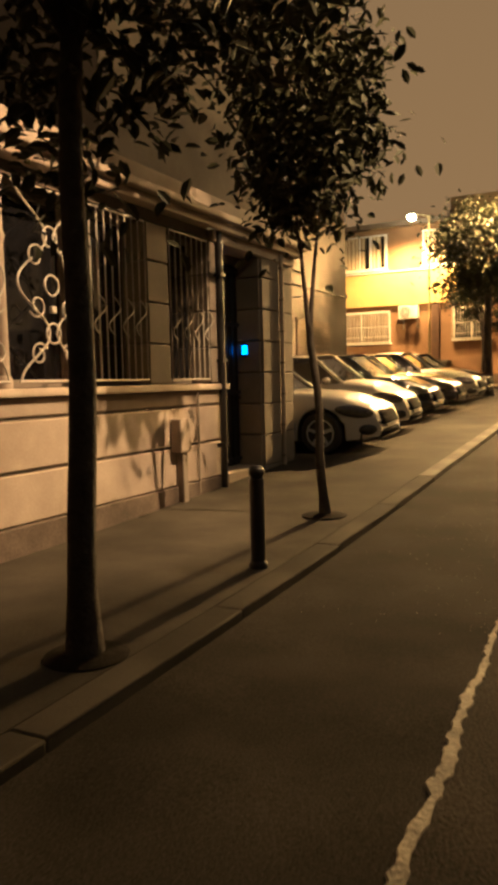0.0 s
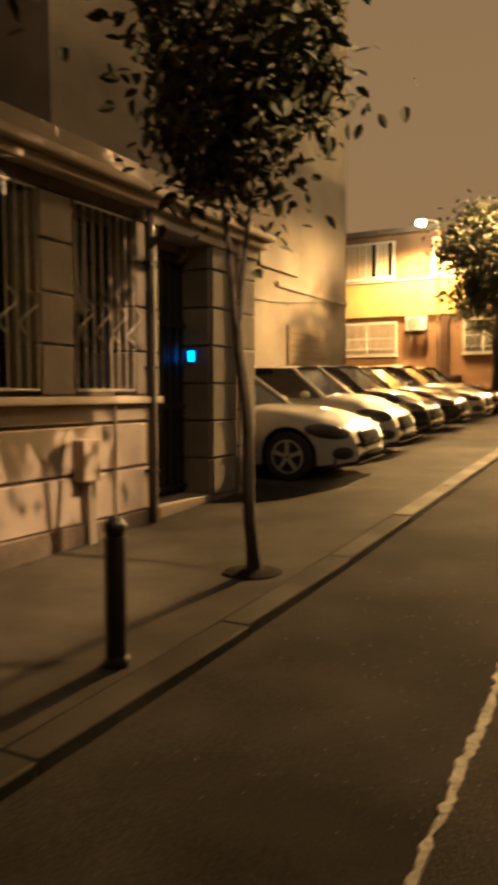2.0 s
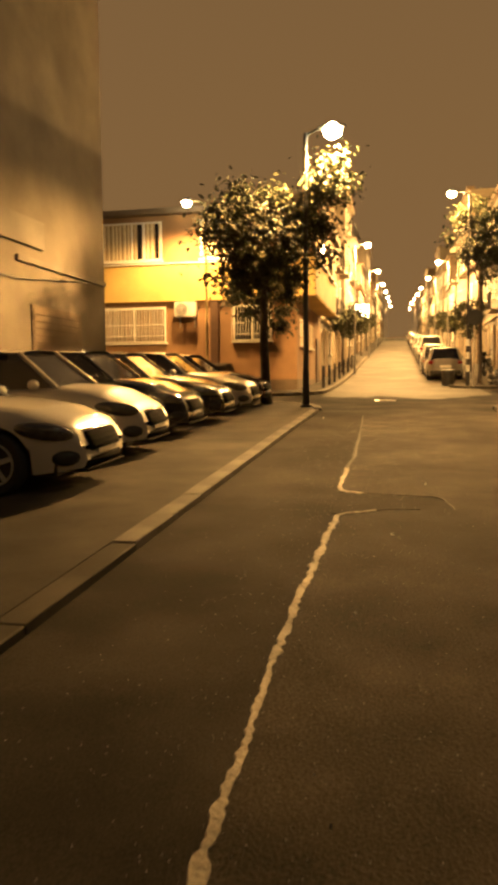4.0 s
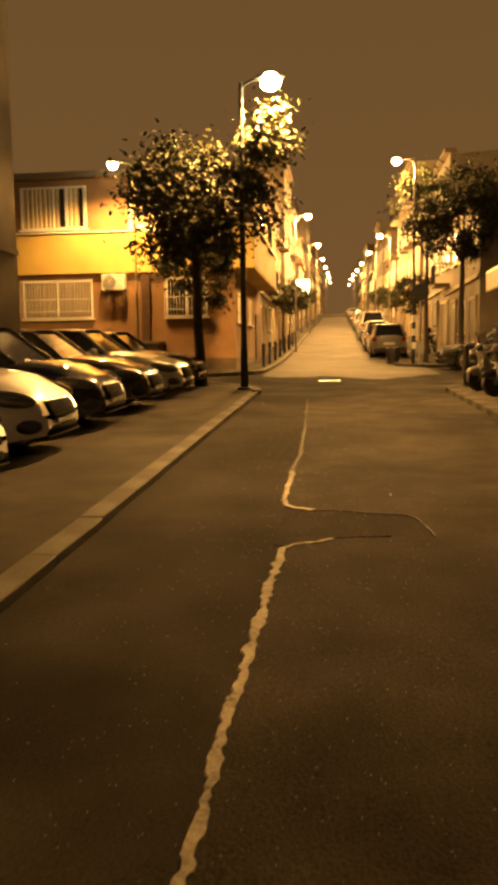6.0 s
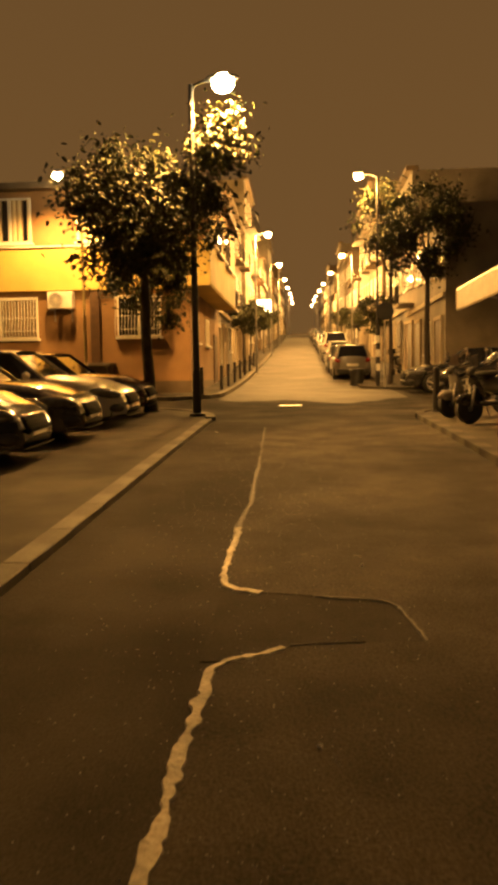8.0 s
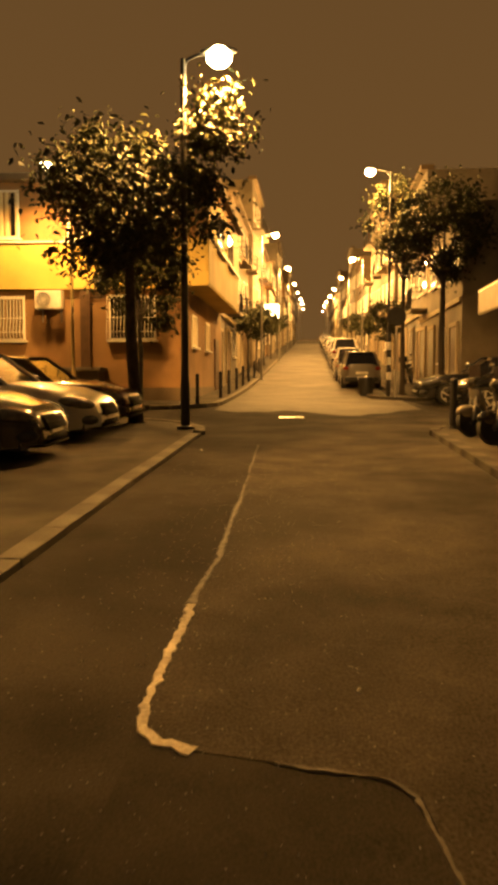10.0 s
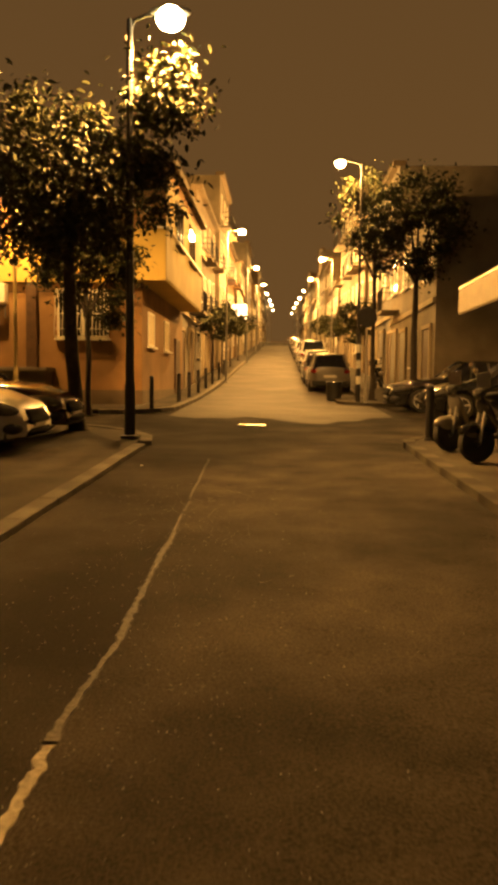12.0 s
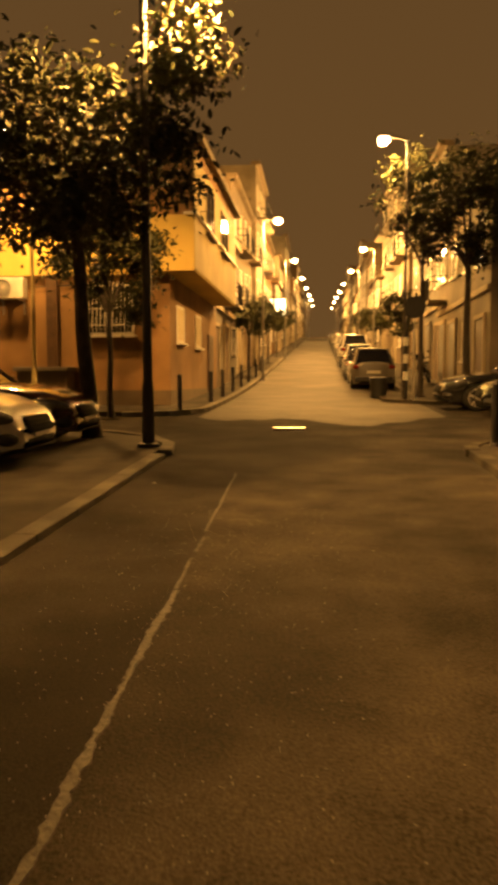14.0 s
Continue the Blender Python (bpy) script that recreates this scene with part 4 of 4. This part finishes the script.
def row_house(name, side, x, y0, y1, storeys, wall, label, seed, far=False):
    """side: +1 looks to +x, -1 to -x."""
    rnd = random.Random(seed)
    b = thing(name, label, "building", group="street houses")
    z0 = gz(y0) - .3
    zt = gz((y0 + y1) / 2) + .3 + storeys * 3.0
    d = 8 * -side
    part("wall", boxes((min(x, x + d), max(x, x + d), y0 + .01, y1 - .01, z0, zt)), wall, b)
    lo, hi = sorted((x - side * .3, x + side * .28))
    part("roof", boxes((lo, hi, y0, y1, zt, zt + .22)), BROWN, b)
    lo, hi = sorted((x, x + side * .10))
    part("string_course", boxes((lo, hi, y0 + .02, y1 - .02, gz(y0) + 3.25, gz(y0) + 3.42)), CREAM, b)
    n = max(2, int((y1 - y0) / 2.3))
    for k in range(n):
        u = y0 + (y1 - y0) * (k + .5) / n
        for s in range(storeys):
            z = gz(u) + .35 + s * 3.0
            face = "x+" if side > 0 else "x-"
            if s == 0:
                kind = rnd.choice(("door", "shutter", "window"))
                lo, hi = sorted((x - side * .02, x + side * .05))
                if kind == "window":
                    window_unit(b, face, u - .55, u + .55, z + .8, z + 2.1, x)
                else:
                    dd = part("door", boxes((lo, hi, u - .62, u + .62, gz(u) - .05, z + 2.1), bevel=.01), WOODD if kind == "door" else STEEL, b)
                    lo2, hi2 = sorted((x, x + side * .09))
                    part("door_frame", boxes((lo2, hi2, u - .76, u - .625, gz(u) - .05, z + 2.24), (lo2, hi2, u + .625, u + .76, gz(u) - .05, z + 2.24), (lo2, hi2, u - .625, u + .625, z + 2.105, z + 2.24)), CREAM, dd)
                    if kind == "shutter":
                        for j in range(12):
                            zz = z - .1 + j * .175
                            lo3, hi3 = sorted((x + side * .05, x + side * .07))
                            part("slat", boxes((lo3, hi3, u - .60, u + .60, zz, zz + .145)), STEEL, dd)
            else:
                window_unit(b, face, u - .5, u + .5, z + .75, z + 2.15, x, CURTAIN if rnd.random() < .15 else GLASS)
                if not far and rnd.random() < .4:
                    lo, hi = sorted((x, x + side * .7))
                    bal = part("balcony", boxes((lo, hi, u - .8, u + .8, z - .12, z)), wall, b)
                    xe = x + side * .68
                    part("balcony_rail", tubes(([(x, u - .78, z + .9), (xe, u - .78, z + .9), (xe, u + .78, z + .9), (x, u + .78, z + .9)], .018),
                                               seg=5), IRON, bal)
                    for v in span(u - .78, u + .78, .13):
                        part("baluster", tubes(([(xe, v, z), (xe, v, z + .9)], .010), seg=5), IRON, bal)
    return b


def right_side():
    # dark building beside the camera's side of the crossing
    b = thing("dark_building", "unlit dark building with a shop awning", "building")
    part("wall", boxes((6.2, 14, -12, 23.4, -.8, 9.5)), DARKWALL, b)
    part("shop_window", boxes((6.14, 6.19, 15.5, 22.6, 1.0, 3.0)), GLASS, b)
    part("shop_frame", boxes((6.12, 6.2, 15.3, 15.5, .4, 3.2), (6.12, 6.2, 22.6, 22.8, .4, 3.2), (6.12, 6.2, 15.5, 22.6, 3.0, 3.2)), IRON, b)
    for y in (2, 6, 10, 14, 18):
        window_unit(b, "x-", y, y + 1.3, 5.0, 6.5, 6.2, GLASS, GREYW)
    t = thing("shop_awning", "grey-beige cloth shop awning over the pavement", "awning")
    bm = bmesh.new()
    pts = [(6.18, 3.95), (3.05, 3.28), (3.05, 2.85)]
    rows = [[bm.verts.new((x, y, z)) for x, z in pts] + [bm.verts.new((x + .02, y, z - .03)) for x, z in pts[::-1]] for y in (17.5, 19.2, 21, 22.8)]
    for a, c in zip(rows, rows[1:]):
        for k in range(6):
            bm.faces.new((a[k], a[(k + 1) % 6], c[(k + 1) % 6], c[k]))
    bm.faces.new(rows[0])
    bm.faces.new(rows[-1][::-1])
    part("cloth", bm, TARP, t)
    for y in (17.55, 22.75):
        part("awning_arm", tubes(([(6.15, y, 2.6), (3.1, y, 3.22)], .025)), STEEL, t)
    part("front_bar", tubes(([(3.07, 17.5, 3.24), (3.07, 22.8, 3.24)], .03)), STEEL, t)


# ---- build the setting ----
ground()
road_patch()
cement_line("road_joint_1", SEAM + ((-.55, 10.46), (-.36, 10.56), (-.24, 10.65)), .058, "ragged pale cement joint in the asphalt")
cement_line("road_joint_3", ((-.42, 11.45), (-.56, 11.51), (-.65, 11.60)) + SEAM2[:3], .06, "ragged pale cement joint beyond the trench", -.6)
cement_line("road_joint_2", ((.45, 10.72), (.38, 11.22), (.29, 11.32), (-.02, 11.38), (-.42, 11.45)), .017, "thin worn cement edge round the trench repair", -.5, CEMENT_OLD)
cement_line("road_joint_6", ((-.24, 10.66), (.05, 10.69), (.45, 10.72)), .010, "thin broken cement edge of the trench repair", -.2, CEMENT_OLD)
cement_line("road_joint_5", SEAM2[2:5], .05, "worn cement joint in the asphalt", -.5, CEMENT_OLD)
cement_line("road_joint_4", SEAM2[4:], .022, "faint worn cement joint in the asphalt", -.5, CEMENT_OLD)
pavements()
kerbs()
gate_house()
grille(3.45, 4.40, True, "scrolled pale wrought-iron window grille")
grille(4.50, 5.35, True, "scrolled pale wrought-iron window grille")
grille(5.45, 6.32, False, "pale iron window grille with upright bars")
grille(6.78, 7.58, False, "pale iron window grille with upright bars")
corner_building()
back_building()
right_side()

# ---- street lamps and their light ----
LAMPS = (
    (-2.42, 23.08, 1, 6.95, 11500, IRON, "sodium street lamp on a dark post at the corner"),
    (-6.75, 29.6, -1, 6.7, 1900, OLIVE, "slim street lamp in front of the orange building"),
    (2.62, 34.5, -1, 7.5, 1900, IRON, "sodium street lamp above a young tree"),
    (-2.45, 46, 1, 7.1, 5200, POLE, "sodium street lamp on a steel post up the hill"),
    (3.3, 57.5, -1, 6.9, 4600, POLE, "sodium street lamp on a steel post up the hill"),
    (-2.45, 67, 1, 7.1, 4600, POLE, "sodium street lamp on a steel post up the hill"),
    (3.3, 76, -1, 6.9, 4600, POLE, "sodium street lamp on a steel post up the hill"),
    (-2.45, 88, 1, 7.1, 5000, POLE, "sodium street lamp on a steel post up the hill"),
    (3.3, 96, -1, 6.9, 0, POLE, "sodium street lamp on a steel post up the hill"),
    (-2.45, 108, 1, 7.1, 0, POLE, "sodium street lamp on a steel post up the hill"),
    (3.3, 116, -1, 6.9, 5000, POLE, "sodium street lamp on a steel post up the hill"),
    (-2.45, 130, 1, 7.1, 0, POLE, "sodium street lamp on a steel post up the hill"),
    (3.3, 138, -1, 6.9, 0, POLE, "sodium street lamp on a steel post up the hill"),
    (-2.45, 154, 1, 7.1, 6000, POLE, "sodium street lamp on a steel post up the hill"),
    (3.3, 162, -1, 6.9, 6000, POLE, "sodium street lamp on a steel post up the hill"),
    (-2.45, 180, 1, 7.1, 0, POLE, "sodium street lamp on a steel post up the hill"),
    (3.3, 190, -1, 6.9, 0, POLE, "sodium street lamp on a steel post up the hill"),
)
for x, y, side, h, watts, pm, label in LAMPS:
    spot = lamp_post(x, y, side, h, label, pm, False)
    if watts:
        lamp_light(*spot, watts, cutoff=164 if y < 30 else 0)

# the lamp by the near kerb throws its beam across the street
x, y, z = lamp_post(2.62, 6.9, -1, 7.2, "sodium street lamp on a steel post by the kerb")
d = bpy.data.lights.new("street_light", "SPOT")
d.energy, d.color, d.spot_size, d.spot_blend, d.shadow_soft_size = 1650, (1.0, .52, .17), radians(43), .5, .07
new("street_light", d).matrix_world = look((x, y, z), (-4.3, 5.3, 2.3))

# ---- trees ----
tree("street_tree", -2.42, 2.92, 6.0, 3.1, 1.55, "street tree with a dark straight trunk in the pavement", seed=3, r0=.072, leaves=12000, lean=(.02, .06), low=2.75, squash=1.1, leaf=.066)
tree("street_tree", -2.52, 6.61, 5.2, 2.9, .72, "slim forked street tree in a round planting hole", seed=8, r0=.044, fork=1.8, leaves=6500, low=2.7, lean=(-.10, -.02), squash=1.1, leaf=.066)
tree("street_tree", -3.71, 24.43, 5.6, 3.2, 1.75, "leafy street tree under the corner lamp", seed=12, r0=.13, leaves=13500, low=3.0, up=.06, leaf=.080, lobe=(1.75, -1.1, 5.75), lean=(.12, -1.0))
tree("street_tree", -4.5, 28.3, 5.0, 2.4, 1.25, "slender street tree by the orange building", seed=21, r0=.07, leaves=5500, low=2.2, up=.0, leaf=.08)
tree("street_tree", 3.2, 35.3, 7.4, 4.0, 1.3, "young street tree lit from above by a lamp", seed=31, r0=.08, leaves=4200, low=4.0, up=.1, leaf=.09)
tree("street_tree", 4.35, 34.2, 7.0, 3.8, 1.6, "dark street tree by the shopfronts", seed=37, r0=.11, leaves=5000, low=4.0, up=.1, leaf=.09)
for i, (x, y) in enumerate(((-3.2, 47), (-3.2, 53), (-3.2, 60), (-3.25, 70), (-3.25, 82), (3.9, 47), (3.9, 64), (3.9, 82))):
    tree("street_tree", x, y, 3.6 + .3 * (i % 3), 2.0, 1.0, "small street tree on the uphill pavement", seed=50 + i, r0=.06, leaves=1300, up=.1, leaf=.11)

# ---- bollards ----
bollard(-2.33, 4.76, .74, "black iron bollard with a rounded cap by the kerb")
bollard(-3.15, 29.43, .85, "black iron bollard at the street corner", up=.1)
for y in (32.9, 35.4, 38.2, 41, 44, 47.5, 51):
    bollard(-2.92, y, .85, "black iron bollard along the pavement edge", up=.1, r=.06)
bollard(2.72, 23.2, .95, "black iron bollard beside parked motorcycles", up=.09, r=.07)

# ---- parked cars ----
row = (
    ("car", P_WHITE, "white sedan parked nose-out on the apron", 11.42, -5.47, 4.5, 1.78, 1.44, "sedan"),
    ("car", P_WHITE, "white hatchback parked nose-out on the apron", 13.95, -5.47, 4.05, 1.74, 1.50, "hatch"),
    ("car", P_BLUE, "dark blue hatchback parked nose-out on the apron", 16.4, -5.64, 4.2, 1.76, 1.50, "hatch"),
    ("car", P_GREY, "dark grey sedan parked nose-out on the apron", 18.75, -5.68, 4.4, 1.78, 1.46, "sedan"),
    ("car", P_WHITE, "white sedan parked nose-out near the corner", 21.35, -5.66, 4.5, 1.80, 1.47, "sedan"),
    ("car", P_RED, "dark red sedan parked nose-out at the row's end", 23.75, -5.72, 4.4, 1.76, 1.42, "sedan"),
)
for name, paint, label, y, x, L, W, H, style in row:
    c = car_proto(name, paint, label, L, W, H, style)
    c.matrix_basis = on_ground(x, y, random.uniform(-1.5, 1.5), .06)
suv = car_proto("car", P_SILVER, "silver estate car parked facing uphill", 4.3, 1.74, 1.56, "suv")
suv.matrix_basis = on_ground(2.15, 42.6, 90)
hatch = car_proto("car", P_WHITE, "white hatchback parked in the uphill row", 4.2, 1.74, 1.5, "hatch")
hatch.matrix_basis = on_ground(2.15, 52.6, 90)
van = car_proto("van", P_WHITE, "white van parked in the uphill row", 4.6, 1.8, 1.95, "suv", "van")
van.matrix_basis = on_ground(2.15, 58.2, 90)
dark = car_proto("car", P_BLACK, "black sedan parked at the crossing", 4.4, 1.78, 1.42, "sedan")
dark.matrix_basis = on_ground(5.35, 31.7, 180)
copy_thing(dark, on_ground(5.9, 29.2, 176))
tagged(copy_thing(dark, on_ground(2.1, 47.6, 90)), "dark sedan parked in the uphill row")
for k, y in enumerate((63.5, 68.5, 74, 79.5, 85, 91, 97, 104, 111, 119)):
    copy_thing((hatch, suv, dark)[k % 3], on_ground(2.15, y, 90))

# ---- two-wheelers ----
scooter(3.35, 21.9, 200, P_SILVER, "silver-grey scooter parked on the pavement corner")
scooter(3.45, 20.6, 195, P_BLACK, "black scooter parked beside the awning")
scooter(4.5, 22.6, 205, P_BLACK, "black scooter parked under the awning")
scooter(4.35, 42.5, 250, P_BLACK, "black scooter parked by a garage door", up=.1)

# ---- signs, bins ----
s = thing("road_sign", "round road sign seen from its dark back", "road sign", pose(2.78, 33.5, gz(33.5) + .1))
part("pole", tubes(([(0, 0, 0), (0, 0, 2.9)], .03)), STEEL, s)
bm = bmesh.new()
lathe(bm, ((.30, -.008), (.31, 0), (.30, .008)), 28, pose(0, -.04, 2.62, 90))
part("disc", bm, IRON, s, "dark unlit disc")
t = thing("litter_bin", "small dark grey litter bin at the kerb", "bin", on_ground(2.0, 36.1))
bm = bmesh.new()
lathe(bm, ((.20, 0), (.25, .05), (.28, .62), (.30, .65), (.27, .68)), 18)
part("body", bm, BLACKP, t)
p = thing("striped_post", "black and white striped guard sleeve round the lamp foot", "post", pose(2.62, 34.15, gz(34.15) + .1))
bm = bmesh.new()
lathe(bm, ((.07, 0), (.07, 2.2)), 14)
part("shaft", bm, IRON, p)
for z in (.55, 1.05, 1.55):
    bm = bmesh.new()
    lathe(bm, ((.075, z), (.075, z + .25)), 14)
    part("stripe", bm, WHITE, p)
m = solid("manhole_cover", boxes((-.74, -.14, 26.25, 26.7, gz(26.5) - .05, gz(26.5) + .02), bevel=.01), STEEL, "pale worn metal manhole cover in the road", "manhole", kind="thing")

# ---- houses up the hill ----
walls = (DIM, BROWN, GREYW, DIM, BROWN, ORANGE)
y = 40.0
k = 0
while y < 205:
    ln = (9, 11, 8, 12, 10)[k % 5]
    row_house("town_house", 1, -4.0 - .25 * (k % 2), y, y + ln, (2, 3, 4, 3)[k % 4], walls[(k * 5 + 2) % 6], "rendered town house along the uphill street", 70 + k, y > 75)
    y += ln
    k += 1
y = 34.2
k = 0
while y < 205:
    ln = (9.5, 11, 8.5, 12, 10)[k % 5]
    row_house("town_house", -1, 5.0 + .2 * (k % 2), y, y + ln, (2, 3, 3, 4)[k % 4], walls[(k * 2) % 6], "rendered town house with shutters on the uphill street", 90 + k, y > 75)
    y += ln
    k += 1
# plain walls that close the place
solid("wall_behind", boxes((-14, 14, -14, -13, -2, 9)), DARKWALL, "dark rendered wall closing the street behind", "wall")
solid("wall_cross_left", boxes((-42, -41, 22, 32, -1, 9)), GREYW, "grey rendered wall far down the side street", "wall")
solid("wall_cross_right", boxes((41, 42, 23, 34, -1, 9)), DARKWALL, "dark rendered wall far down the side street", "wall")
# lit shop front up the hill
g = thing("shop_sign", "bright lit shop sign up the hill", "sign")
part("panel", boxes((-3.95, -2.7, 72.9, 73.1, gz(73) + 3.4, gz(73) + 4.6), bevel=.03), SHOPGLOW, g)
part("bracket", boxes((-4.3, -3.9, 72.97, 73.03, gz(73) + 3.9, gz(73) + 4.1)), IRON, g)


# ---- scraps on the road ----
for x, y, w in ((-.11, 9.7, .006), (.23, 12.0, .006), (-.30, 7.87, .005), (-1.68, 20.2, .012)):
    bm = bmesh.new()
    rows = [[bm.verts.new((w * (i - 1.5) * (1 + .2 * math.sin(j * 3 + i)), w * (j - 1.5) * .7, .008 + .02 * abs(noise.noise(Vector((x + i * 1.7, y + j * 1.3, 1)))))) for i in range(4)] for j in range(4)]
    for a, b in zip(rows, rows[1:]):
        for k in range(3):
            bm.faces.new((a[k], a[k + 1], b[k + 1], b[k]))
    geo = bmesh.ops.extrude_face_region(bm, geom=list(bm.faces))
    bmesh.ops.translate(bm, vec=(0, 0, -.004), verts=[v for v in geo["geom"] if isinstance(v, bmesh.types.BMVert)])
    ob = tagged(new("paper_scrap", mesh("paper_scrap", bm, WHITE, 40)), "small crumpled pale paper scrap on the asphalt", "litter", "scraps on the road")
    ob.matrix_basis = on_ground(x, y, x * 200, .004)


# ---- loose grit on the worn asphalt ----
def grit_stones():
    rnd = random.Random(44)
    verts, faces = [], []
    for i in range(2600):
        y = rnd.uniform(4, 19)
        x = seam_x(y) + rnd.gauss(.15, .55)
        if not -1.9 < x < 2.1:
            continue
        q = rnd.uniform(.0018, .0050)
        z = gz(y) + .008
        k = len(verts)
        verts += [(x + q, y, z), (x, y + q * rnd.uniform(.6, 1.2), z), (x - q * rnd.uniform(.6, 1.2), y, z), (x, y - q, z), (x, y, z + q * rnd.uniform(.6, 1.1)), (x, y, z - q)]
        faces += [(k + a, k + b, k + c) for a, b, c in ((0, 1, 4), (1, 2, 4), (2, 3, 4), (3, 0, 4), (1, 0, 5), (2, 1, 5), (3, 2, 5), (0, 3, 5))]
    me = bpy.data.meshes.new("gravel")
    me.from_pydata(verts, [], faces)
    me.materials.append(GRIT)
    tagged(new("gravel", me), "fine loose grit scattered over the worn asphalt", "gravel", kind="stuff")


grit_stones()
